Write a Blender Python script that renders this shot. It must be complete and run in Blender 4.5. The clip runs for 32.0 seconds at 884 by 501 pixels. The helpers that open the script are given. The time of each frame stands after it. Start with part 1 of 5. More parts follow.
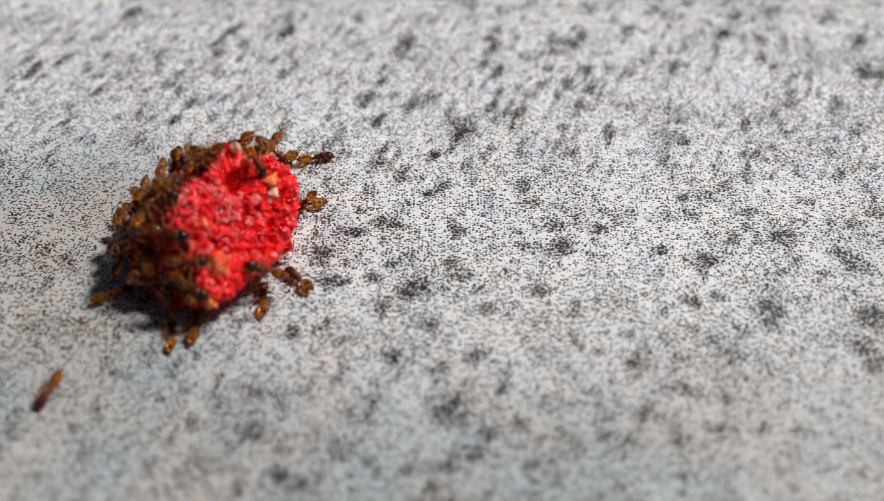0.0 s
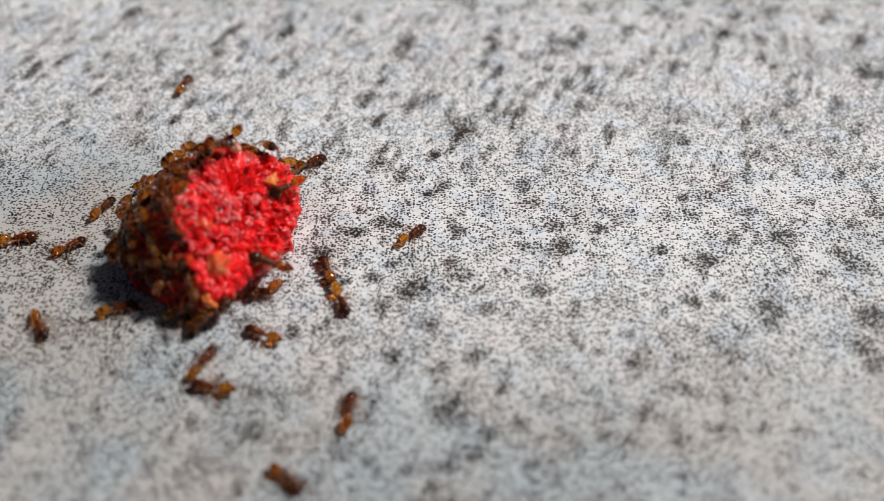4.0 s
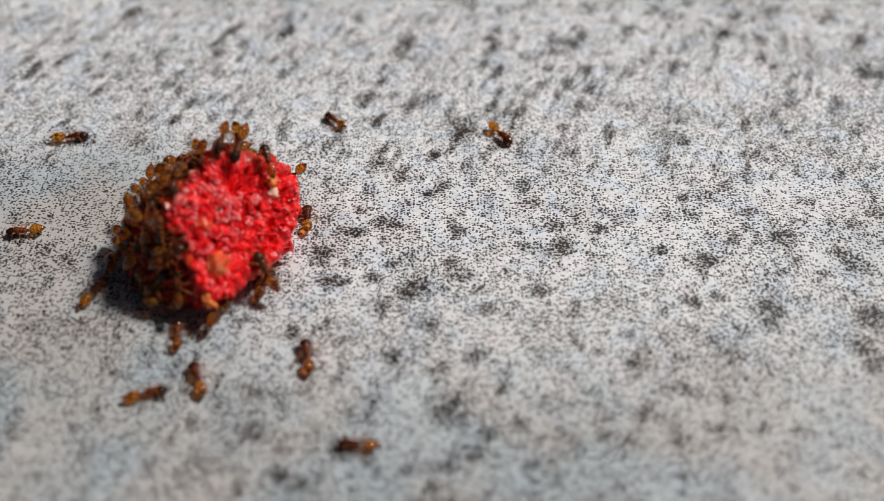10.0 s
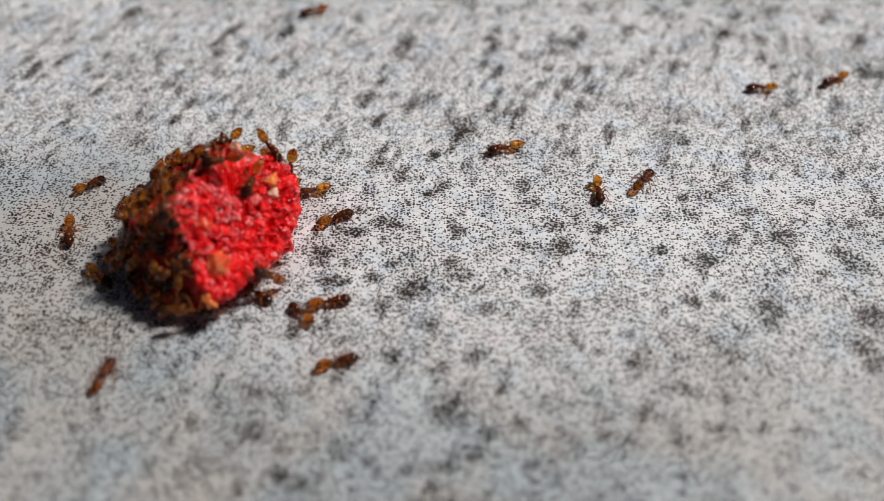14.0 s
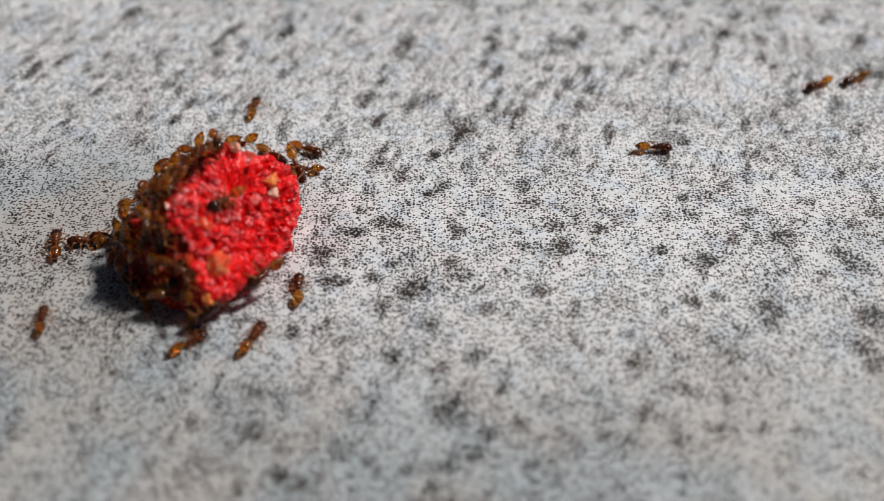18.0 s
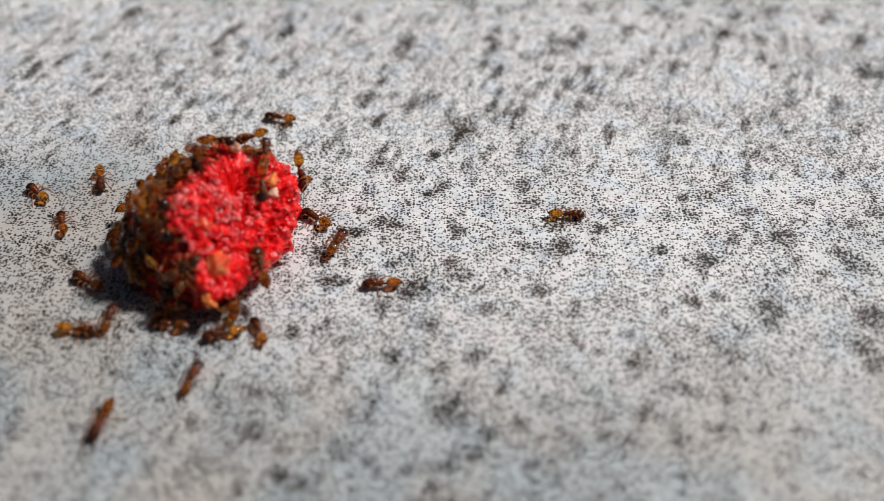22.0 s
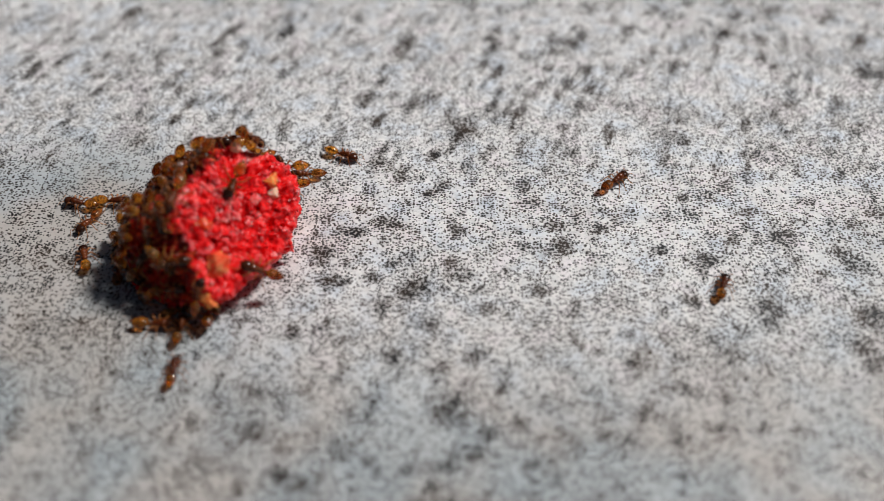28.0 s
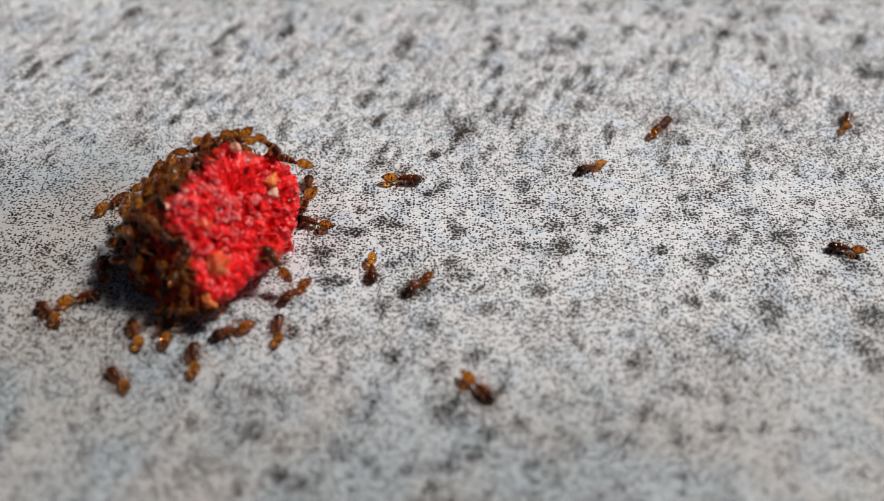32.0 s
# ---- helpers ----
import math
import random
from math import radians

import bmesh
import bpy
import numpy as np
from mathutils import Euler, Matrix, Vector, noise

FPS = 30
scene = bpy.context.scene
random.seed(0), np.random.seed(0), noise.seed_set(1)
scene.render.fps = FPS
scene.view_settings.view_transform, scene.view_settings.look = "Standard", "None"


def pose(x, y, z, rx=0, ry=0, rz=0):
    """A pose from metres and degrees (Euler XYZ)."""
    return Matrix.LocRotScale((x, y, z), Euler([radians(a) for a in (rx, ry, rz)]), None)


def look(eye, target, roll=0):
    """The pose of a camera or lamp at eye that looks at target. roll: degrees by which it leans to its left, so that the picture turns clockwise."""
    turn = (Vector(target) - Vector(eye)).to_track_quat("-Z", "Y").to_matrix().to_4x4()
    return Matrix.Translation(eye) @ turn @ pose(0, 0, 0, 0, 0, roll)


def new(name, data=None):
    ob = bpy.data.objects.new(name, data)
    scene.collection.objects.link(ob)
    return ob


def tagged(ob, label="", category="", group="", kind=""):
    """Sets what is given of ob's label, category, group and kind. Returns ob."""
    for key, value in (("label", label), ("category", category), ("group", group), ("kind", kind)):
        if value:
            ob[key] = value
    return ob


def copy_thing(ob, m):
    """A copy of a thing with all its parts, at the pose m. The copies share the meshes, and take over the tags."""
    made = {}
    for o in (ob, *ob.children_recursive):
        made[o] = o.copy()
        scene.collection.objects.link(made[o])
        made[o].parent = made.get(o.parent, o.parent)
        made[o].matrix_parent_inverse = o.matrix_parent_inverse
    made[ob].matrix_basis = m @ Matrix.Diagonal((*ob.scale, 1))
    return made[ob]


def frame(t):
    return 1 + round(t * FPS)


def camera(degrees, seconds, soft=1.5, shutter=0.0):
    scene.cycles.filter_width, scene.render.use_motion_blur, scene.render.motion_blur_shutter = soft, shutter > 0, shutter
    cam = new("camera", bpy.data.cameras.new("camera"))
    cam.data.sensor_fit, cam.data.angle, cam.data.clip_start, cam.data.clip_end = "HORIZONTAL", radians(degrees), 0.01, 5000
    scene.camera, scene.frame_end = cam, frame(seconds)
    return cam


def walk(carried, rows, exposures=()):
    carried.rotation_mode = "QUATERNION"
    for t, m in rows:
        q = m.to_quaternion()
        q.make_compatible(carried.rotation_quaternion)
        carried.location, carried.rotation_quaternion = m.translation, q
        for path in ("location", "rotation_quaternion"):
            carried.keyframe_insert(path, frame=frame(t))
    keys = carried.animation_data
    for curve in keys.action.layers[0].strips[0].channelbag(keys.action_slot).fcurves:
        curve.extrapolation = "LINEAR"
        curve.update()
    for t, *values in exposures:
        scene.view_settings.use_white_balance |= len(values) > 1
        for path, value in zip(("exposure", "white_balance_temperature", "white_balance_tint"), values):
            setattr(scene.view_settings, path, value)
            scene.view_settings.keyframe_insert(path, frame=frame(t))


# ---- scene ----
cam = camera(50, 32.0, soft=0.55)
EYE = (0.0, -0.0368, 0.0381)
CAM = pose(*EYE, 44, 0, 0)
# the clip's own exposure drifts a little
walk(cam, [(0.0, CAM), (32.0, CAM)], [(0.0, -0.34, 6180, 10), (6.0, -0.38, 6180, 10), (13.0, -0.48, 6180, 10), (19.0, -0.51, 6180, 10), (20.0, -0.42, 6180, 10), (22.0, -0.36, 6180, 10), (25.0, -0.42, 6180, 10), (32.0, -0.49, 6180, 10)])
# close-up lens: only a thin slice of depth is sharp
cam.data.dof.use_dof = True
cam.data.dof.focus_distance = 0.0553
cam.data.dof.aperture_fstop = 24.0

# ---- light ----
SUN_EL, SUN_AZ = radians(53), radians(21)      # azimuth counted from +x towards +y
world = bpy.data.worlds.new("world")
scene.world = world
world.use_nodes = True
wn = world.node_tree
sky = wn.nodes.new("ShaderNodeTexSky")
sky.sky_type, sky.sun_disc = "NISHITA", False
sky.dust_density, sky.ozone_density = 4.0, 0.4
sky.sun_elevation, sky.sun_rotation = SUN_EL, radians(90) - SUN_AZ
wn.links.new(sky.outputs[0], wn.nodes["Background"].inputs[0])
wn.nodes["Background"].inputs[1].default_value = 0.016
sun = new("sun", bpy.data.lights.new("sun", "SUN"))
sun.data.energy, sun.data.angle, sun.data.color = 4.75, radians(9), (1.0, 0.955, 0.90)
SUN_DIR = Vector((math.cos(SUN_EL) * math.cos(SUN_AZ), math.cos(SUN_EL) * math.sin(SUN_AZ), math.sin(SUN_EL)))
sun.matrix_basis = look(SUN_DIR * 0.5, (0, 0, 0))


# ---- materials ----
def material(name):
    m = bpy.data.materials.new(name)
    m.use_nodes = True
    return m, m.node_tree, m.node_tree.nodes["Principled BSDF"]


def node(tree, kind, **inputs):
    n = tree.nodes.new(kind)
    for key, value in inputs.items():
        n.inputs[key.replace("_", " ")].default_value = value
    return n


def maths(tree, op, a, b=None, c=None):
    n = tree.nodes.new("ShaderNodeMath")
    n.operation = op
    for i, v in enumerate((a, b, c)):
        if v is None:
            continue
        if isinstance(v, (int, float)):
            n.inputs[i].default_value = v
        else:
            tree.links.new(v, n.inputs[i])
    return n.outputs[0]


def ramp(tree, fac, stops):
    n = tree.nodes.new("ShaderNodeValToRGB")
    while len(n.color_ramp.elements) < len(stops):
        n.color_ramp.elements.new(0.5)
    for e, (p, c) in zip(n.color_ramp.elements, stops):
        e.position, e.color = p, (*c, 1)
    tree.links.new(fac, n.inputs[0])
    return n.outputs[0]


def mix(tree, fac, a, b):
    n = tree.nodes.new("ShaderNodeMix")
    n.data_type = "RGBA"
    for i, v in ((0, fac), (6, a), (7, b)):
        if isinstance(v, (int, float)):
            n.inputs[i].default_value = v
        elif isinstance(v, tuple):
            n.inputs[i].default_value = (*v, 1)
        else:
            tree.links.new(v, n.inputs[i])
    return n.outputs[2]


def noise_tex(tree, vec, scale, detail=3.0, rough=0.55):
    n = node(tree, "ShaderNodeTexNoise", Scale=scale, Detail=detail, Roughness=rough)
    tree.links.new(vec, n.inputs["Vector"])
    return n


def speckled_board():
    """White coat with fine dark printed dots that crowd into blotches."""
    m, t, p = material("speckled_board")
    co = t.nodes.new("ShaderNodeTexCoord").outputs["Object"]
    warp = noise_tex(t, co, 2600, 2)
    sep = t.nodes.new("ShaderNodeVectorMath")
    sep.operation = "MULTIPLY_ADD"
    t.links.new(warp.outputs["Color"], sep.inputs[0])
    sep.inputs[1].default_value = (0.00030, 0.00014, 0)
    t.links.new(co, sep.inputs[2])
    squeeze = t.nodes.new("ShaderNodeVectorMath")
    squeeze.operation = "MULTIPLY"
    t.links.new(sep.outputs[0], squeeze.inputs[0])
    squeeze.inputs[1].default_value = (0.78, 1.0, 1.0)
    vor = node(t, "ShaderNodeTexVoronoi", Scale=7100.0, Randomness=0.92)
    vor.voronoi_dimensions = "2D"
    t.links.new(squeeze.outputs[0], vor.inputs["Vector"])
    att = t.nodes.new("ShaderNodeAttribute")
    att.attribute_name = "ink"
    ink = att.outputs["Fac"]
    pick = t.nodes.new("ShaderNodeSeparateColor")
    t.links.new(vor.outputs["Color"], pick.inputs[0])
    # the ink fills more cells and swells their dots
    present = maths(t, "GREATER_THAN", maths(t, "MULTIPLY_ADD", ink, 0.70, pick.outputs[0]), 0.45)
    size = maths(t, "MULTIPLY_ADD", ink, 0.11, maths(t, "MULTIPLY_ADD", pick.outputs[1], 0.20, 0.27))
    edge = maths(t, "SUBTRACT", size, vor.outputs["Distance"])
    n = t.nodes.new("ShaderNodeClamp")
    t.links.new(maths(t, "MULTIPLY", edge, 22.0), n.inputs[0])
    dimming = t.nodes.new("ShaderNodeAttribute")
    dimming.attribute_name = "dimming"
    dot = maths(t, "MULTIPLY", n.outputs[0], present)
    cloud = noise_tex(t, co, 900, 5, 0.7)
    base = ramp(t, cloud.outputs["Fac"], [(0.34, (0.60, 0.60, 0.61)), (0.45, (0.86, 0.86, 0.86)), (0.55, (0.97, 0.96, 0.95))])
    # faint blue, cream and pink drifts of the print
    drift = noise_tex(t, co, 420, 3, 0.6)
    base = mix(t, 0.48, base, ramp(t, drift.outputs["Fac"], [(0.34, (0.62, 0.72, 0.84)), (0.46, (0.82, 0.83, 0.84)), (0.55, (0.87, 0.84, 0.79)), (0.64, (0.90, 0.80, 0.82))]))
    # coarse mottling of the coat
    mottle = noise_tex(t, co, 1900, 3, 0.6)
    base = mix(t, maths(t, "MULTIPLY_ADD", mottle.outputs["Fac"], 2.0, -0.98), base, (0.50, 0.50, 0.50))
    grain = noise_tex(t, co, 5200, 3, 0.6)
    base = mix(t, maths(t, "MULTIPLY_ADD", grain.outputs["Fac"], 2.0, -0.96), base, (0.40, 0.40, 0.41))
    smear = t.nodes.new("ShaderNodeClamp")
    t.links.new(maths(t, "MULTIPLY", ink, 0.40), smear.inputs[0])
    smear.inputs["Max"].default_value = 0.62
    base = mix(t, smear.outputs[0], base, (0.19, 0.17, 0.15))
    # painted dimming of the board, tinted warm and cool at random
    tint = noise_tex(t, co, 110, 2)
    base = mix(t, dimming.outputs["Fac"], base, ramp(t, tint.outputs["Fac"], [(0.42, (0.35, 0.39, 0.40)), (0.55, (0.42, 0.385, 0.345))]))
    rust = noise_tex(t, co, 520, 2)
    inkcol = mix(t, maths(t, "MULTIPLY_ADD", rust.outputs["Fac"], 2.2, -0.8), (0.008, 0.008, 0.009), (0.060, 0.036, 0.021))
    t.links.new(mix(t, dot, base, inkcol), p.inputs["Base Color"])
    p.inputs["Roughness"].default_value = 0.45
    p.inputs["Specular IOR Level"].default_value = 0.5
    bump = node(t, "ShaderNodeBump", Strength=0.35, Distance=0.00005)
    rel = noise_tex(t, co, 1500, 4)
    t.links.new(maths(t, "MULTIPLY_ADD", dot, 0.3, rel.outputs["Fac"]), bump.inputs["Height"])
    t.links.new(bump.outputs[0], p.inputs["Normal"])
    return m


def sweet_red(name, dark, mid, light, scale):
    m, t, p = material(name)
    co = t.nodes.new("ShaderNodeTexCoord").outputs["Object"]
    a = noise_tex(t, co, scale, 3)
    b = noise_tex(t, co, scale * 4.5, 2)
    c = noise_tex(t, co, scale * 0.42, 2)
    f = maths(t, "MULTIPLY_ADD", b.outputs["Fac"], 0.35, maths(t, "MULTIPLY", a.outputs["Fac"], 0.40))
    f = maths(t, "MULTIPLY_ADD", c.outputs["Fac"], 0.30, f)
    t.links.new(ramp(t, f, [(0.44, dark), (0.53, mid), (0.64, light)]), p.inputs["Base Color"])
    p.inputs["Roughness"].default_value = 0.34
    p.inputs["Specular IOR Level"].default_value = 0.35
    p.inputs["Subsurface Weight"].default_value = 0.55
    p.inputs["Subsurface Radius"].default_value = (1.0, 0.08, 0.06)
    p.inputs["Subsurface Scale"].default_value = 0.0008
    bump = node(t, "ShaderNodeBump", Strength=0.6, Distance=0.00009)
    t.links.new(b.outputs["Fac"], bump.inputs["Height"])
    t.links.new(bump.outputs[0], p.inputs["Normal"])
    return m


def chitin(name, a, b, rough, sub, bands=False, clear=0.0):
    m, t, p = material(name)
    info = t.nodes.new("ShaderNodeObjectInfo")
    co = t.nodes.new("ShaderNodeTexCoord").outputs["Object"]
    n = noise_tex(t, co, 5000, 3)
    f = maths(t, "MULTIPLY_ADD", n.outputs["Fac"], 0.3, maths(t, "MULTIPLY", info.outputs["Random"], 0.65))
    col = mix(t, f, a, b)
    if bands:
        w = node(t, "ShaderNodeTexWave", Scale=820.0, Distortion=0.5)
        w.bands_direction = "X"
        t.links.new(co, w.inputs["Vector"])
        g = t.nodes.new("ShaderNodeClamp")
        t.links.new(maths(t, "MULTIPLY_ADD", w.outputs["Fac"], 3.0, -1.9), g.inputs[0])
        col = mix(t, maths(t, "MULTIPLY", g.outputs[0], 0.6), col, (0.05, 0.018, 0.008))
    t.links.new(col, p.inputs["Base Color"])
    p.inputs["Roughness"].default_value = rough
    p.inputs["Subsurface Weight"].default_value = sub
    p.inputs["Subsurface Radius"].default_value = (1.0, 0.4, 0.12)
    p.inputs["Transmission Weight"].default_value = clear
    p.inputs["IOR"].default_value = 1.42
    p.inputs["Subsurface Scale"].default_value = 0.0003
    p.inputs["Specular IOR Level"].default_value = 0.32
    p.inputs["Coat Weight"].default_value = 0.10
    p.inputs["Coat Roughness"].default_value = 0.08
    bump = node(t, "ShaderNodeBump", Strength=0.15, Distance=0.00001)
    t.links.new(n.outputs["Fac"], bump.inputs["Height"])
    t.links.new(bump.outputs[0], p.inputs["Normal"])
    return m


BOARD = speckled_board()
RED = sweet_red("red_crumb", (0.36, 0.001, 0.002), (0.88, 0.010, 0.012), (0.93, 0.075, 0.07), 900)
PINK = sweet_red("pink_grain", (0.76, 0.020, 0.026), (0.87, 0.07, 0.075), (0.93, 0.24, 0.22), 1400)
ORANGE = sweet_red("orange_chip", (0.75, 0.14, 0.03), (0.85, 0.25, 0.06), (0.90, 0.42, 0.16), 900)
EMBER = sweet_red("ember_chip", (0.72, 0.03, 0.015), (0.86, 0.10, 0.03), (0.92, 0.30, 0.12), 900)
CREAM = sweet_red("cream_chip", (0.80, 0.36, 0.22), (0.86, 0.55, 0.40), (0.92, 0.74, 0.60), 900)
# brown that puts the outer sides' shade into the colour
SHADE_BROWN = sweet_red("shade_brown_crumb", (0.16, 0.003, 0.002), (0.48, 0.016, 0.006), (0.66, 0.08, 0.016), 700)
HEAD = chitin("brown_chitin", (0.010, 0.004, 0.003), (0.070, 0.018, 0.006), 0.16, 0.1)
THORAX = chitin("red_brown_chitin", (0.075, 0.014, 0.004), (0.30, 0.070, 0.014), 0.18, 0.0, False, 0.45)
AMBER = chitin("amber_chitin", (0.96, 0.40, 0.038), (0.42, 0.075, 0.012), 0.10, 0.0, True, 0.85)
LEGS = chitin("leg_chitin", (0.54, 0.20, 0.04), (0.26, 0.07, 0.015), 0.3, 0.0, False, 0.4)
EYES = chitin("eye_chitin", (0.008, 0.007, 0.006), (0.015, 0.012, 0.010), 0.12, 0.0)


def part(name, bm, mat, parent, label="", smooth=True):
    """Links a bmesh as one mesh object under a thing or part."""
    me = bpy.data.meshes.new(name)
    bm.to_mesh(me)
    bm.free()
    me.materials.append(mat)
    if smooth:
        me.shade_smooth()
    ob = new(name, me)
    ob.parent = parent
    return tagged(ob, label)


# ---- ground ----
# strong blotches in the print: x, y and radius in millimetres
BLOTCHES_MIDDLE = [
    (0.0, 5.3, 0.34), (-0.8, 4.6, 0.30), (1.6, 11.0, 0.58), (1.0, 10.0, 0.43), (-0.4, 8.2, 0.28), (-2.4, 6.5, 0.41), (-3.7, 8.7, 0.32), (-4.1, 7.3, 0.41),
    (-4.7, 3.4, 0.33), (-3.5, 2.4, 0.33), (-6.7, -0.1, 0.38), (-6.7, -0.8, 0.31), (-2.5, -0.9, 0.31), (-6.1, -2.3, 0.49), (-5.2, -2.4, 0.24), (-1.2, -2.6, 0.43),
    (1.0, 1.5, 0.42), (1.1, -1.8, 0.37), (0.5, -0.9, 0.31), (2.4, -4.2, 0.36), (6.2, 2.1, 0.42), (7.7, 3.1, 0.33), (8.9, 1.6, 0.39), (6.7, 0.2, 0.51),
    (4.8, 0.2, 0.32), (4.9, 5.3, 0.40), (-4.8, 1.5, 0.32), (5.3, -3.0, 0.30), (-2.7, 2.0, 0.29), (2.8, 8.5, 0.32), (-3.8, -2.0, 0.31), (-1.9, -3.2, 0.36),
]
BLOTCHES_FAR = [
    (-26.7, 20.7, 0.28), (-27.9, 17.3, 0.43), (-28.8, 18.4, 0.31), (-26.3, 18.2, 0.35), (-22.8, 24.4, 0.46), (-22.9, 14.9, 0.30), (-17.2, 11.7, 0.29), (-16.5, 13.6, 0.30),
    (-15.4, 17.4, 0.31), (-15.7, 19.0, 0.28), (-15.0, 21.9, 0.49), (-14.1, 20.4, 0.28), (-11.1, 21.9, 0.49), (-16.0, 20.5, 0.36), (-2.7, 20.1, 0.64), (-4.0, 16.0, 0.34),
    (-5.0, 13.9, 0.45), (-2.0, 13.4, 0.41), (-0.5, 13.9, 0.34), (-4.0, 11.7, 0.33), (3.8, 21.6, 0.49), (3.8, 20.0, 0.36), (3.7, 16.8, 0.38), (2.8, 17.8, 0.39),
    (3.2, 13.0, 0.33), (5.0, 12.5, 0.51), (3.8, 14.7, 0.30), (9.4, 20.5, 0.40), (9.9, 17.1, 0.35), (8.4, 15.8, 0.34), (10.0, 15.2, 0.38), (7.8, 19.6, 0.32),
    (10.6, 10.3, 0.29),
]
BLOTCHES_SIDE = [
    (21.4, 23.9, 0.50), (20.2, 21.6, 0.49), (22.7, 20.9, 0.40), (22.1, 18.4, 0.39), (24.2, 24.4, 0.50), (28.3, 23.8, 0.54), (29.7, 20.7, 0.52), (28.8, 17.1, 0.54),
    (29.8, 16.8, 0.38), (13.0, 17.3, 0.39), (15.9, 17.4, 0.35), (13.4, 21.8, 0.32), (25.6, 12.7, 0.44), (26.4, 10.6, 0.39), (19.4, 11.1, 0.36), (14.2, 4.2, 0.27),
    (17.7, 3.1, 0.33), (16.4, 1.0, 0.38), (19.4, 1.1, 0.58), (14.5, -0.7, 0.50), (13.2, -3.6, 0.36), (14.8, -3.4, 0.30), (17.2, -4.2, 0.54), (17.0, -5.3, 0.35),
    (22.2, -0.1, 0.44), (22.7, -1.1, 0.50), (23.5, 2.0, 0.52), (18.5, -1.6, 0.25), (12.3, 0.0, 0.28), (25.3, 3.1, 0.46), (22.5, -4.8, 0.65), (24.1, 6.4, 0.34),
]
BLOTCHES_NEAR = [
    (21.4, -6.8, 0.46), (21.7, -7.7, 0.51), (14.7, -7.2, 0.46), (9.8, -7.7, 0.51), (11.9, -9.4, 0.39), (9.8, -10.8, 0.49), (6.1, -10.5, 0.43), (5.5, -11.9, 0.37),
    (7.6, -12.0, 0.32), (8.6, -12.2, 0.42), (11.2, -12.3, 0.37), (13.0, -11.7, 0.37), (15.1, -11.6, 0.37), (1.7, -13.1, 0.37), (4.2, -13.7, 0.36), (3.1, -9.4, 0.33),
    (0.0, -8.2, 0.39), (1.7, -7.5, 0.40), (3.6, -11.4, 0.32), (2.1, -12.0, 0.37), (0.2, -10.6, 0.76), (-7.8, -5.9, 0.41), (-2.4, -7.4, 0.28), (-5.0, -6.6, 0.35),
    (-8.7, -12.0, 0.37), (-7.3, -14.3, 0.46), (-4.7, -13.0, 0.42), (-6.4, -14.9, 0.36), (-0.4, -14.9, 0.30), (0.2, -13.7, 0.31), (-9.0, -9.8, 0.33), (8.0, -11.1, 0.27),
]

# broad grey patches: dimmer light at the left, right and near side, painted in
DIM_AREAS = [(-20, 1, 5), (-22, 5, 5), (-18, -6, 4), (27, -13, 6), (26, -19, 8), (2, -20, 7), (30, 0, 4), (-19, -17, 9), (-6, -17, 9), (8, -18, 9), (20, -17, 9), (-24, -8, 5), (-23, 2, 6), (-21, -10, 6)]


def axis(fine, step, far):
    """Coordinates, fine in the middle and growing out to the far edge."""
    v, d = [0.0], step
    while v[-1] < far:
        d = step if v[-1] < fine else d * 1.25
        v.append(v[-1] + d)
    return np.array([-a for a in v[:0:-1]] + v)


